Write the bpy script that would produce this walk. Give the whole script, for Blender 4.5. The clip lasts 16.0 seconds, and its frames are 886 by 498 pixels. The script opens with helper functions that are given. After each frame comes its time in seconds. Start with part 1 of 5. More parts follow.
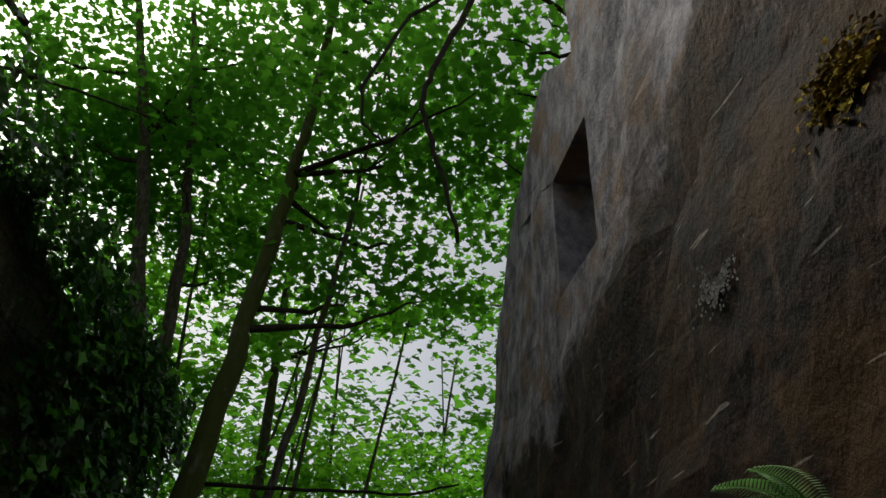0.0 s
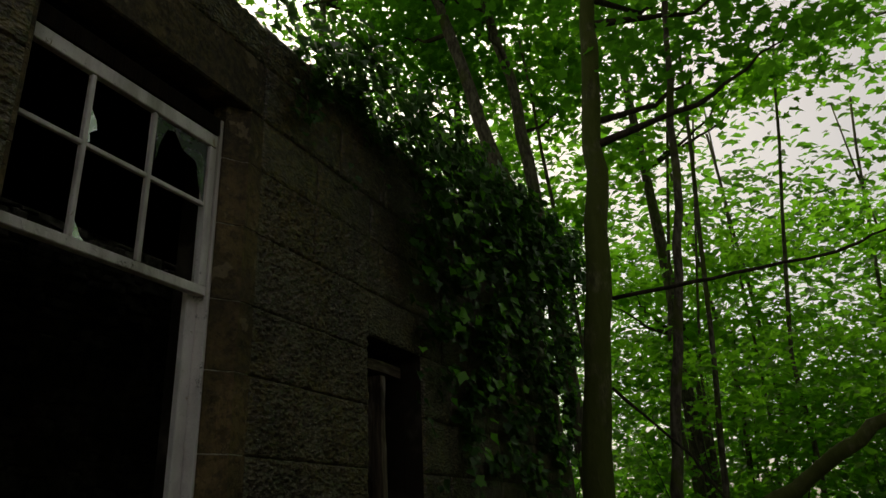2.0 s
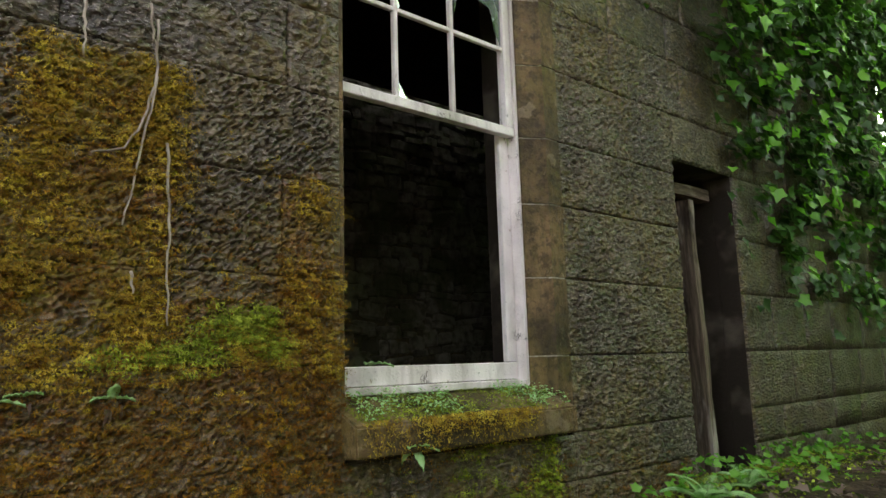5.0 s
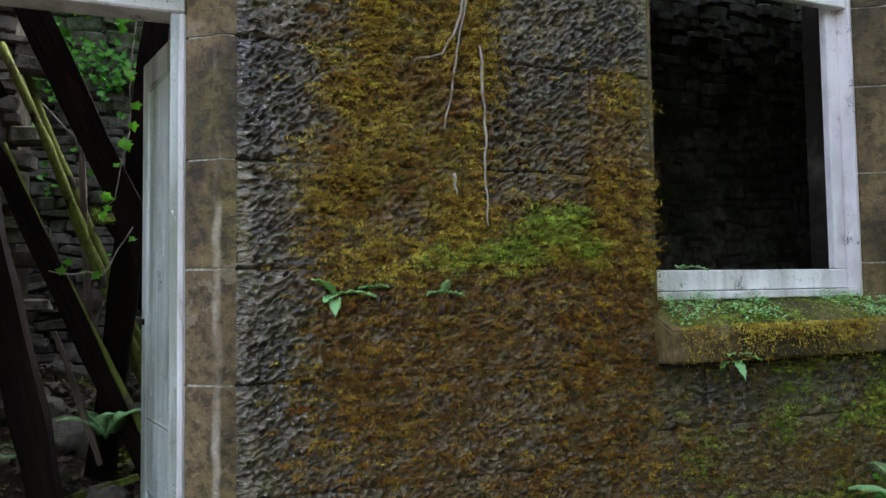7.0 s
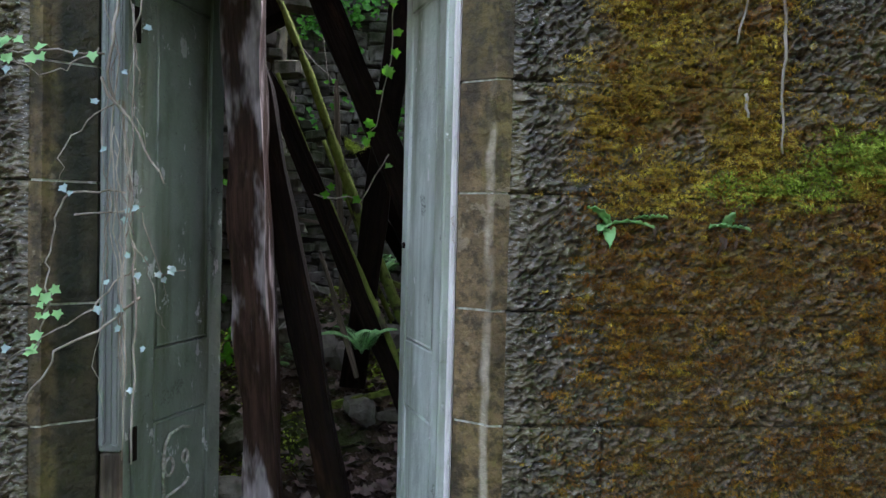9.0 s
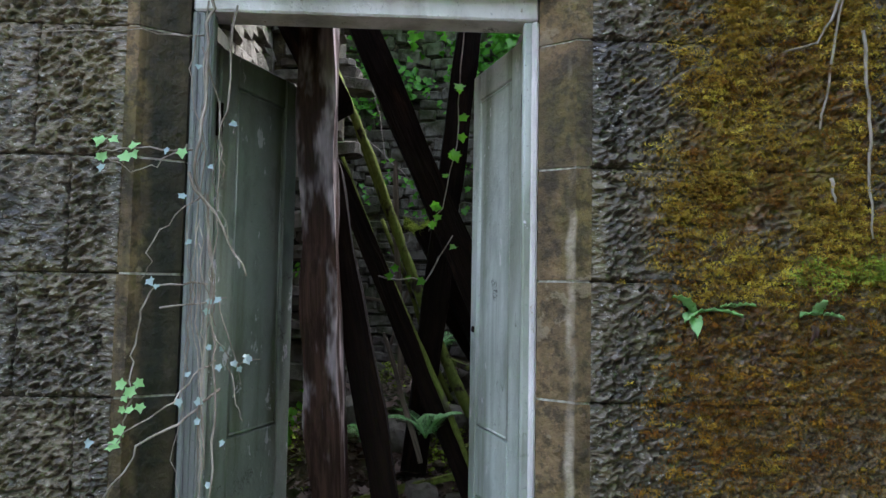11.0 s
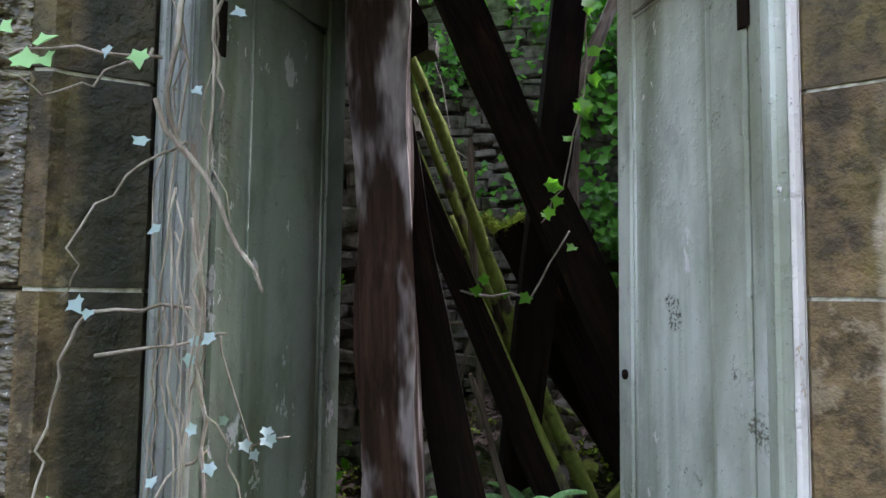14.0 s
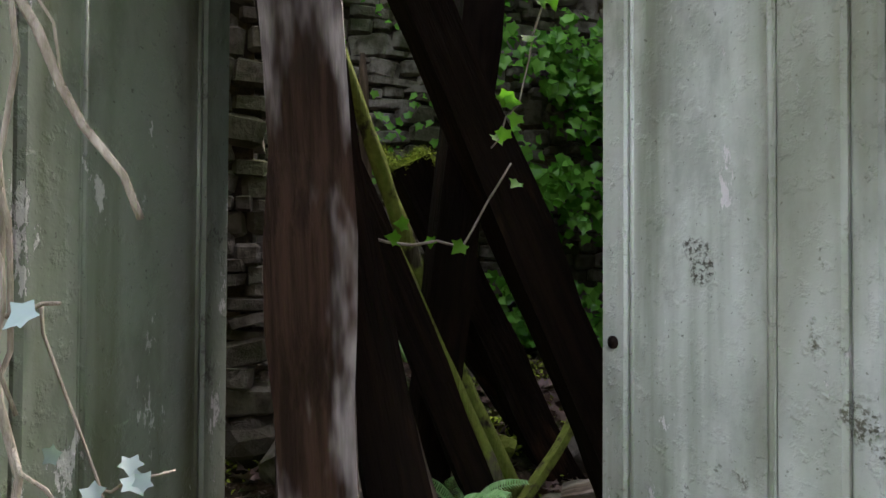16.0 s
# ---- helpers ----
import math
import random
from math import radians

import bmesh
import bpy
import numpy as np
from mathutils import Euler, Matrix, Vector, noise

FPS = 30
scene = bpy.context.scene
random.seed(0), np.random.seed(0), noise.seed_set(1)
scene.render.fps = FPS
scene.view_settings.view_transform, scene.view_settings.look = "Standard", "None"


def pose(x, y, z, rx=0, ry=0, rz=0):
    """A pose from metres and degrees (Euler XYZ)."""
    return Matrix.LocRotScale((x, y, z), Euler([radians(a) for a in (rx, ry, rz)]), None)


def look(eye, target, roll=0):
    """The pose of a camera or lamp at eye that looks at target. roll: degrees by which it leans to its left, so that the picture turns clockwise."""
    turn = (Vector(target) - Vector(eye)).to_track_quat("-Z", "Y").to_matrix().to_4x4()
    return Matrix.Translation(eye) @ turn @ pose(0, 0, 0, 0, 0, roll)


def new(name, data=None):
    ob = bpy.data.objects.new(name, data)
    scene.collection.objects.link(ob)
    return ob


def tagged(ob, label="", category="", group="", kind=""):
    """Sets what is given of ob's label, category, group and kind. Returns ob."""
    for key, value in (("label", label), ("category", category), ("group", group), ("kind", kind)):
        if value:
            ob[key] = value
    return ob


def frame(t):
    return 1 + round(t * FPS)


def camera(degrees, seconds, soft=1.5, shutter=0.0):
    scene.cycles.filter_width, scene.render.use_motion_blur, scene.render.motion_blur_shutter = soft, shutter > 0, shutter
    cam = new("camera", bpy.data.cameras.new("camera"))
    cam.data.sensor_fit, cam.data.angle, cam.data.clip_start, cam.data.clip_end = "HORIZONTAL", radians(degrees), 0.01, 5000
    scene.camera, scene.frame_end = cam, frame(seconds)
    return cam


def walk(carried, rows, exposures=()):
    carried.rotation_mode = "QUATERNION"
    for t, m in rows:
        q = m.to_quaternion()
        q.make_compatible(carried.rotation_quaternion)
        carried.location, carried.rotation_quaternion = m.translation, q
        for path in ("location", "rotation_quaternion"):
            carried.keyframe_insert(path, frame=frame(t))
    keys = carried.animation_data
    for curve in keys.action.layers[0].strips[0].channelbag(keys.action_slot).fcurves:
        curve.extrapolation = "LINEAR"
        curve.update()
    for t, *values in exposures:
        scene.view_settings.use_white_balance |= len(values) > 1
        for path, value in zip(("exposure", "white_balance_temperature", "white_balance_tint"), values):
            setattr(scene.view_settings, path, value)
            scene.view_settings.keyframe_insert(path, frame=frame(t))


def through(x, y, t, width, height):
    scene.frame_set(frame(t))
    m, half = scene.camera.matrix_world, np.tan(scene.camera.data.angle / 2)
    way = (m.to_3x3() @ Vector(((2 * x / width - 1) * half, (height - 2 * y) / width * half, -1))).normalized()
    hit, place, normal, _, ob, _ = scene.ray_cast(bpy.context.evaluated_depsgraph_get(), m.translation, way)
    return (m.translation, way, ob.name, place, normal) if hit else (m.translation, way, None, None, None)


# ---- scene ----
cam = camera(63.7, 16.0)
PATH = [
    (0, (0.036, -0.007, 1.436), (0.255, 1.606, 2.598), 3.3),
    (0.5, (0.061, 0.027, 1.462), (0.111, 1.729, 2.511), -0.5),
    (1, (0.048, 0.048, 1.471), (-0.18, 1.76, 2.478), -0.4),
    (1.5, (0.084, 0.283, 1.468), (-0.447, 2.009, 2.327), -0.0),
    (2, (0.112, 0.35, 1.449), (-0.658, 2.046, 2.176), -2.5),
    (2.5, (0.122, 0.35, 1.438), (-0.852, 1.965, 2.104), -6.0),
    (3, (0.133, 0.316, 1.428), (-0.982, 1.886, 1.968), -5.7),
    (3.5, (0.18, 0.223, 1.386), (-0.998, 1.751, 1.911), -6.3),
    (3.7, (0.172, 0.221, 1.397), (-1.054, 1.711, 1.922), -5.3),
    (5.8, (0.066, 0.189, 1.352), (-1.548, 1.351, 1.564), -1.4),
    (6, (0.045, 0.174, 1.333), (-1.61, 1.278, 1.547), -1.1),
    (6.5, (0.015, 0.13, 1.34), (-1.775, 1.011, 1.485), -0.7),
    (7, (-0.031, 0.087, 1.339), (-1.9, 0.79, 1.44), -0.8),
    (7.5, (-0.073, 0.059, 1.313), (-1.989, 0.63, 1.382), -0.6),
    (8, (-0.117, -0.013, 1.297), (-2.077, 0.382, 1.35), 0.2),
    (8.2, (-0.119, -0.027, 1.329), (-2.095, 0.28, 1.34), 0.3),
    (8.5, (-0.155, -0.086, 1.316), (-2.137, 0.181, 1.295), 0.3),
    (9, (-0.176, -0.117, 1.298), (-2.167, 0.064, 1.232), 1.4),
    (9.5, (-0.18, -0.163, 1.315), (-2.174, -0.049, 1.208), 1.5),
    (10, (-0.169, -0.208, 1.344), (-2.168, -0.127, 1.325), 1.4),
    (10.2, (-0.161, -0.213, 1.369), (-2.16, -0.146, 1.399), 1.3),
    (12.3, (-0.516, -0.326, 1.359), (-2.509, -0.238, 1.502), 0.9),
    (12.5, (-0.596, -0.334, 1.358), (-2.591, -0.25, 1.471), 1.6),
    (13, (-0.825, -0.332, 1.348), (-2.821, -0.392, 1.463), -0.2),
    (13.5, (-1.021, -0.339, 1.379), (-3.013, -0.474, 1.48), 0.8),
    (14, (-1.174, -0.441, 1.381), (-3.168, -0.454, 1.533), 0.7),
    (14.5, (-1.326, -0.562, 1.38), (-3.3, -0.271, 1.519), -2.4),
    (15, (-1.443, -0.642, 1.368), (-3.39, -0.193, 1.47), -1.2),
    (15.5, (-1.577, -0.65, 1.375), (-3.536, -0.283, 1.546), -0.3),
    (16, (-1.669, -0.613, 1.364), (-3.618, -0.168, 1.401), 0.3),
]
EXPOSURES = [(0, -0.68, 6600, 8), (1.0, -0.68, 6800, 8), (2.0, -0.4, 7800, 10), (2.5, 0.78, 8600, 13), (3.0, 2.0, 9000, 16), (3.7, 2.75, 8600, 16), (5.8, 2.85, 6300, 21), (8.0, 2.85, 5600, 19), (9.8, 2.78, 5550, 17), (12.3, 2.97, 5600, 19), (15.0, 3.1, 6100, 20), (16, 3.05, 6400, 20)]
walk(cam, [(t, look(eye, target, roll)) for t, eye, target, roll in PATH], EXPOSURES)

# ---- light ----
world = bpy.data.worlds.new("world")
scene.world = world
world.use_nodes = True
wn = world.node_tree
sky = wn.nodes.new("ShaderNodeTexSky")
sky.sky_type = "NISHITA"
sky.sun_disc = False
sky.sun_elevation, sky.sun_rotation = radians(49), radians(-32)
sky.dust_density, sky.air_density = 3.0, 1.0
pale = wn.nodes.new("ShaderNodeHueSaturation")
pale.inputs["Saturation"].default_value = 0.45
wn.links.new(sky.outputs["Color"], pale.inputs["Color"])
wn.links.new(pale.outputs["Color"], wn.nodes["Background"].inputs["Color"])
wn.nodes["Background"].inputs["Strength"].default_value = 0.15
sun_data = bpy.data.lights.new("sun", "SUN")
sun_data.energy, sun_data.angle, sun_data.color = 5.0, radians(18), (1.0, 0.96, 0.88)
sun = new("sun", sun_data)
# a veiled sun stands ahead, behind the ruin, over the canopy
sun.matrix_world = look((-10, 16, 22), (0, 0, 0))


# ---- materials ----
class Graph:
    """A thin hand for building node materials."""

    def __init__(self, name, rough=0.8, spec=0.3):
        self.mat = bpy.data.materials.new(name)
        self.mat.use_nodes = True
        self.nt = self.mat.node_tree
        self.bsdf = self.nt.nodes["Principled BSDF"]
        self.bsdf.inputs["Roughness"].default_value = rough
        self.bsdf.inputs["Specular IOR Level"].default_value = spec

    def put(self, sock, value):
        if isinstance(value, bpy.types.NodeSocket):
            self.nt.links.new(value, sock)
        elif isinstance(value, tuple) and len(value) == 3 and sock.type == "RGBA":
            sock.default_value = (*value, 1)
        else:
            sock.default_value = value

    def node(self, kind, out=0, **ins):
        n = self.nt.nodes.new("ShaderNode" + kind)
        for key, value in ins.items():
            self.put(n.inputs[key.replace("_", " ")], value)
        return n.outputs[out]

    def place(self, scale=(1, 1, 1), turn=(0, 0, 0), space="world"):
        n = self.nt.nodes.new("ShaderNodeMapping")
        n.inputs["Scale"].default_value = scale
        n.inputs["Rotation"].default_value = [radians(a) for a in turn]
        if space == "world":
            src = self.nt.nodes.new("ShaderNodeNewGeometry").outputs["Position"]
        else:
            src = self.nt.nodes.new("ShaderNodeTexCoord").outputs["Object"]
        self.nt.links.new(src, n.inputs["Vector"])
        return n.outputs[0]

    def noise(self, vec, scale, detail=4.0, rough=0.55):
        return self.node("TexNoise", Vector=vec, Scale=scale, Detail=detail, Roughness=rough)

    def cells(self, vec, scale):
        return self.node("TexVoronoi", Vector=vec, Scale=scale)

    def span(self, value, a, b, lo=0.0, hi=1.0):
        n = self.nt.nodes.new("ShaderNodeMapRange")
        n.interpolation_type = "SMOOTHSTEP"
        self.put(n.inputs["Value"], value)
        for k, v in zip(("From Min", "From Max", "To Min", "To Max"), (a, b, lo, hi)):
            n.inputs[k].default_value = v
        return n.outputs[0]

    def calc(self, op, a, b=0.0):
        n = self.nt.nodes.new("ShaderNodeMath")
        n.operation = op
        self.put(n.inputs[0], a)
        self.put(n.inputs[1], b)
        return n.outputs[0]

    def mix(self, fac, a, b, blend="MIX"):
        n = self.nt.nodes.new("ShaderNodeMix")
        n.data_type, n.blend_type = "RGBA", blend
        self.put(n.inputs[0], fac)
        self.put(n.inputs[6], a)
        self.put(n.inputs[7], b)
        return n.outputs[2]

    def bump(self, height, strength=0.6, distance=0.01, under=None):
        n = self.nt.nodes.new("ShaderNodeBump")
        n.inputs["Strength"].default_value, n.inputs["Distance"].default_value = strength, distance
        self.put(n.inputs["Height"], height)
        if under is not None:
            self.put(n.inputs["Normal"], under)
        return n.outputs[0]

    def xyz(self):
        geo = self.nt.nodes.new("ShaderNodeNewGeometry").outputs["Position"]
        n = self.nt.nodes.new("ShaderNodeSeparateXYZ")
        self.nt.links.new(geo, n.inputs[0])
        return n.outputs

    def island(self):
        return self.nt.nodes.new("ShaderNodeNewGeometry").outputs["Random Per Island"]

    def each(self):
        return self.nt.nodes.new("ShaderNodeObjectInfo").outputs["Random"]

    def done(self, color, normal=None, rough=None):
        self.put(self.bsdf.inputs["Base Color"], color)
        if normal is not None:
            self.put(self.bsdf.inputs["Normal"], normal)
        if rough is not None:
            self.put(self.bsdf.inputs["Roughness"], rough)
        return self.mat


def stone_material(name, light, dark, tooled=True, moss=0.0):
    """Weathered sandstone: pecked or smooth face, black stains, painted shade on the wall head and left splay, brown
    and yellow moss where it grows.
    """
    g = Graph(name, 0.5, 0.5 if tooled else 0.2)
    p = g.place()
    sheen = g.span(g.noise(p, 4.5, 4), 0.4, 0.65, 0.28, 0.62)
    broad = g.noise(p, 2.2, 5, 0.6)
    fine = g.noise(p, 28, 5, 0.65)
    col = g.mix(g.span(broad, 0.36, 0.64), dark, light)
    col = g.mix(g.span(g.noise(p, 3.3, 5, 0.6), 0.5, 0.64, 0, 0.55), col, (0.17, 0.135, 0.035))
    col = g.mix(g.span(fine, 0.35, 0.75), col, g.mix(0.5, col, (0.03, 0.025, 0.018)))
    streak = g.noise(g.place((1, 7, 0.9)), 1.6, 4)
    col = g.mix(g.span(streak, 0.5, 0.72, 0, 0.75), col, (0.022, 0.019, 0.014))
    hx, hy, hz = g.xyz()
    # Wall head darkened: shade under the ivy overhang, broken up by stain streaks.
    head_shade = g.calc("ADD", hz, g.calc("MULTIPLY", g.calc("SUBTRACT", g.noise(g.place((1, 6, 0.5)), 1.3, 5, 0.6), 0.5), 2.4))
    col = g.mix(g.span(head_shade, 2.75, 3.6, 0, 0.88), col, g.mix(g.span(fine, 0.4, 0.66), (0.010, 0.008, 0.006), (0.06, 0.045, 0.028)))
    tint = g.span(g.each(), 0, 1, 0.0, 0.45)
    col = g.mix(tint, col, g.mix(0.5, col, (0.15, 0.11, 0.06)))
    if tooled:
        peck = g.noise(g.place((1, 0.62, 1.35), (38, 0, 0)), 46, 2, 0.5)
        peck2 = g.cells(g.place((1, 0.7, 1.3), (30, 0, 0)), 38)
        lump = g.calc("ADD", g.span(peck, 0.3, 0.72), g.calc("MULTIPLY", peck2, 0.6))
        nor = g.bump(lump, 0.9, 0.008)
        nor = g.bump(fine, 0.5, 0.006, nor)
        # Bump pits darkened and raised lumps lightened: shade and highlights put into the colour.
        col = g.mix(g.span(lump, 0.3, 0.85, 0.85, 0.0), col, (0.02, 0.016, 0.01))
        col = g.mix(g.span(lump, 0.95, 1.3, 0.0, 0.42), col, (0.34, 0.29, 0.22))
        # Pale flecks painted for wet glints, dark ones for deep pits.
        speck = g.noise(g.place((1, 0.8, 1.2), (25, 0, 0)), 85, 4, 0.7)
        col = g.mix(g.span(speck, 0.59, 0.68, 0, 0.8), col, (0.55, 0.51, 0.45))
        col = g.mix(g.span(speck, 0.30, 0.44, 0.75, 0), col, (0.012, 0.01, 0.007))
    else:
        nor = g.bump(g.noise(p, 12, 6, 0.65), 0.8, 0.035)
        nor = g.bump(fine, 0.35, 0.005, nor)
        flake = g.noise(p, 6, 5, 0.65)
        col = g.mix(g.span(g.noise(p, 20, 5, 0.7), 0.46, 0.6, 0, 0.65), col, (0.026, 0.021, 0.015))
        col = g.mix(g.span(flake, 0.60, 0.63, 0, 0.55), col, (0.27, 0.21, 0.135))
        px, py, pz = g.xyz()
        wave = g.calc("MULTIPLY", g.calc("SUBTRACT", g.noise(p, 5, 4), 0.5), 0.05)
        # Pale line along the arris: light caught on the edge, put into the colour.
        off = g.calc("ABSOLUTE", g.calc("SUBTRACT", g.calc("ADD", py, wave), 0.202))
        run = g.calc("MULTIPLY", g.span(off, 0.003, 0.016, 1, 0), g.span(g.noise(g.place((1, 1, 0.5)), 6, 4), 0.38, 0.6, 0, 0.8))
        col = g.mix(run, col, (0.46, 0.38, 0.28))
        # Left splay darkened: its shade and some real blackening in one ragged mask.
        splay_y = g.calc("ADD", g.calc("ADD", py, g.calc("MULTIPLY", wave, 1.2)), g.calc("MULTIPLY", g.calc("SUBTRACT", broad, 0.5), 0.12))
        shade_stain = g.calc("MULTIPLY", g.span(splay_y, -1.02, -0.99), g.span(splay_y, -0.90, -0.86, 1, 0))
        col = g.mix(g.calc("MULTIPLY", shade_stain, g.span(g.noise(g.place((1, 5, 0.7)), 2.6, 4), 0.34, 0.62, 0.97, 0.75)), col, (0.014, 0.015, 0.010))
    if moss:
        x, y, z = g.xyz()
        rag = g.calc("MULTIPLY", g.calc("SUBTRACT", g.noise(p, 3.2, 6, 0.68), 0.5), 2.3)

        def pad(y0, y1, z0, z1, soft):
            w = g.calc("MULTIPLY", g.span(y, y0 - soft, y0 + soft), g.span(y, y1 - soft, y1 + soft, 1, 0))
            w = g.calc("MULTIPLY", w, g.calc("MULTIPLY", g.span(z, z0 - soft, z0 + soft), g.span(z, z1 - soft, z1 + soft, 1, 0)))
            return g.calc("ADD", w, rag)

        brown = g.mix(g.span(g.noise(p, 5, 4), 0.4, 0.62), (0.22, 0.085, 0.012), (0.27, 0.165, 0.015))
        brown = g.mix(g.span(g.noise(p, 15, 4, 0.65), 0.46, 0.62, 0, 0.7), brown, (0.035, 0.022, 0.01))
        brown = g.mix(g.span(g.noise(g.place((1, 0.7, 1.3)), 60, 3), 0.42, 0.62, 0, 0.85), brown, (0.022, 0.013, 0.005))
        grit = g.noise(p, 130, 3, 0.7)
        brown = g.mix(g.span(grit, 0.58, 0.66, 0, 0.8), brown, (0.48, 0.34, 0.12))
        brown = g.mix(g.span(grit, 0.36, 0.44, 0.9, 0), brown, (0.010, 0.006, 0.003))
        mask = g.calc("MULTIPLY", g.span(pad(0.50, 1.75, -0.5, 2.15, 0.16), 0.62, 0.95), moss)
        # Moss is darker brown towards the foot of the wall.
        old = g.span(g.calc("ADD", z, g.calc("MULTIPLY", rag, 0.35)), 1.02, 1.42, 0.75, 0.0)
        brown = g.mix(old, brown, g.mix(g.span(grit, 0.45, 0.60), (0.012, 0.007, 0.004), (0.24, 0.16, 0.07)))
        bare = g.span(pad(1.06, 1.46, 1.60, 2.6, 0.06), 0.5, 0.8)
        mask = g.calc("MULTIPLY", mask, g.calc("SUBTRACT", 1.0, g.calc("MULTIPLY", bare, 0.85)))
        col = g.mix(mask, col, brown)
        low = g.calc("MULTIPLY", g.span(pad(1.6, 4.2, -0.5, 0.9, 0.2), 0.65, 1.0), moss)
        col = g.mix(low, col, brown)
        gold = g.mix(g.span(g.noise(p, 38, 4), 0.38, 0.66), (0.20, 0.16, 0.016), (0.07, 0.035, 0.006))
        up = g.calc("MAXIMUM", g.span(pad(0.62, 1.10, 2.09, 2.44, 0.05), 0.55, 0.8), g.span(pad(0.52, 1.05, 1.45, 2.08, 0.1), 0.85, 1.15))
        col = g.mix(g.calc("MULTIPLY", up, moss), col, gold)
        film = g.span(g.noise(p, 2.1, 6, 0.65), 0.42, 0.60, 0.1, 0.72)
        col = g.mix(g.calc("MULTIPLY", g.calc("MULTIPLY", film, g.span(y, 0.9, 1.6, 0.3, 1.0)), moss), col, g.mix(g.span(fine, 0.4, 0.62), (0.03, 0.02, 0.006), (0.19, 0.14, 0.035)))
        deep = g.calc("MULTIPLY", g.span(y, 4.6, 5.3), g.span(g.noise(g.place((1, 2, 0.6)), 1.7, 5, 0.6), 0.34, 0.6, 0.95, 0.5))
        col = g.mix(g.calc("MULTIPLY", deep, moss), col, g.mix(g.span(fine, 0.4, 0.65), (0.016, 0.011, 0.005), (0.075, 0.05, 0.02)))
    return g.done(col, nor, sheen if tooled else 0.6)


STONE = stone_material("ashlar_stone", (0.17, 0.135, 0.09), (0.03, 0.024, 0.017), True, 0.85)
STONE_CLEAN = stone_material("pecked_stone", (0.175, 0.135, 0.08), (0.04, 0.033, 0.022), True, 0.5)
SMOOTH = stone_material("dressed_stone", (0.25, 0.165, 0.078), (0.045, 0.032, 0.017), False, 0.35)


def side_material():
    """Side wall: grey stone painted as softly lit, rust-brown as shaded, orange algae, faint course lines, scratches of
    lime.
    """
    g = Graph("side_wall_shade_stone", 0.8, 0.25)
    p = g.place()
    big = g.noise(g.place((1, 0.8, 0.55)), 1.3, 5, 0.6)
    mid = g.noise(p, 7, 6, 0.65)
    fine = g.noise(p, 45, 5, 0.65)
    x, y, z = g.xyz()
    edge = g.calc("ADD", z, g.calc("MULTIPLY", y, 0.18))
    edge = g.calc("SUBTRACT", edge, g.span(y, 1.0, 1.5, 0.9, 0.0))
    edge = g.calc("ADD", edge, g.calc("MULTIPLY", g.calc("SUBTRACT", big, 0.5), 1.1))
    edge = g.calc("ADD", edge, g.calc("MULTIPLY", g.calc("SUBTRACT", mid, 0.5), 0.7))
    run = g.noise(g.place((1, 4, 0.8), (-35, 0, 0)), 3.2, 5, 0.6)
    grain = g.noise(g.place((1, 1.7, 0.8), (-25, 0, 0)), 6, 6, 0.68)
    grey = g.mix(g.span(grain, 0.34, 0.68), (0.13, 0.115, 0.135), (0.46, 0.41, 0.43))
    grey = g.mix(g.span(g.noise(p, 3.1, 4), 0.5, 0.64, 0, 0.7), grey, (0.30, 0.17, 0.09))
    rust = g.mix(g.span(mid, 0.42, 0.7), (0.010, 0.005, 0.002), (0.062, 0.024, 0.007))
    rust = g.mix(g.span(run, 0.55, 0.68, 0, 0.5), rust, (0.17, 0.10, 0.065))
    # Soft light on the far upper part and shade below, put into the tint.
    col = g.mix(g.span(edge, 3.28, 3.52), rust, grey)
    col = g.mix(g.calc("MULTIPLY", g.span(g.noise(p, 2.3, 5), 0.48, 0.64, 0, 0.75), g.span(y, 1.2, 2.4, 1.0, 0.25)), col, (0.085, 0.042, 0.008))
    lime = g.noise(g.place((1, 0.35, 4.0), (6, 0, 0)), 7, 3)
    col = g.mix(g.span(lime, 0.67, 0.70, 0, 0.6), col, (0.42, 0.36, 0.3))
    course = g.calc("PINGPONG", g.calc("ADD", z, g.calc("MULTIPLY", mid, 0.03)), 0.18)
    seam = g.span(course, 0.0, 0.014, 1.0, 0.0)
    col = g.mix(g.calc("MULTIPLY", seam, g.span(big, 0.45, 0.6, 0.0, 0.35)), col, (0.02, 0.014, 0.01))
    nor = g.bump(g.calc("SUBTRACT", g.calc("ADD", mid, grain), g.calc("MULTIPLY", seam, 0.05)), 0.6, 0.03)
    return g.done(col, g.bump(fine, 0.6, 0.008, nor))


SIDE_SHADE_STONE = side_material()


def mortar_material():
    g = Graph("mortar", 0.95, 0.1)
    p = g.place()
    n = g.noise(p, 40, 4)
    return g.done(g.mix(g.span(g.noise(p, 3, 3), 0.5, 0.72), (0.025, 0.02, 0.015), (0.10, 0.085, 0.065)), g.bump(n, 0.6, 0.01))


MORTAR = mortar_material()
RUBBLE_MORTAR = stone_material("rubble_mortar", (0.07, 0.06, 0.045), (0.025, 0.021, 0.016), False, 0.3)


def rubble_material():
    g = Graph("rubble_stone", 0.9, 0.2)
    p = g.place()
    col = g.mix(g.each(), (0.075, 0.063, 0.048), (0.24, 0.215, 0.17))
    col = g.mix(g.span(g.noise(p, 14, 5), 0.4, 0.7), col, (0.08, 0.07, 0.05))
    col = g.mix(g.span(g.noise(p, 2.4, 5), 0.48, 0.62, 0, 0.75), col, (0.045, 0.052, 0.015))
    return g.done(col, g.bump(g.noise(p, 30, 5, 0.65), 0.8, 0.02))


RUBBLE = rubble_material()


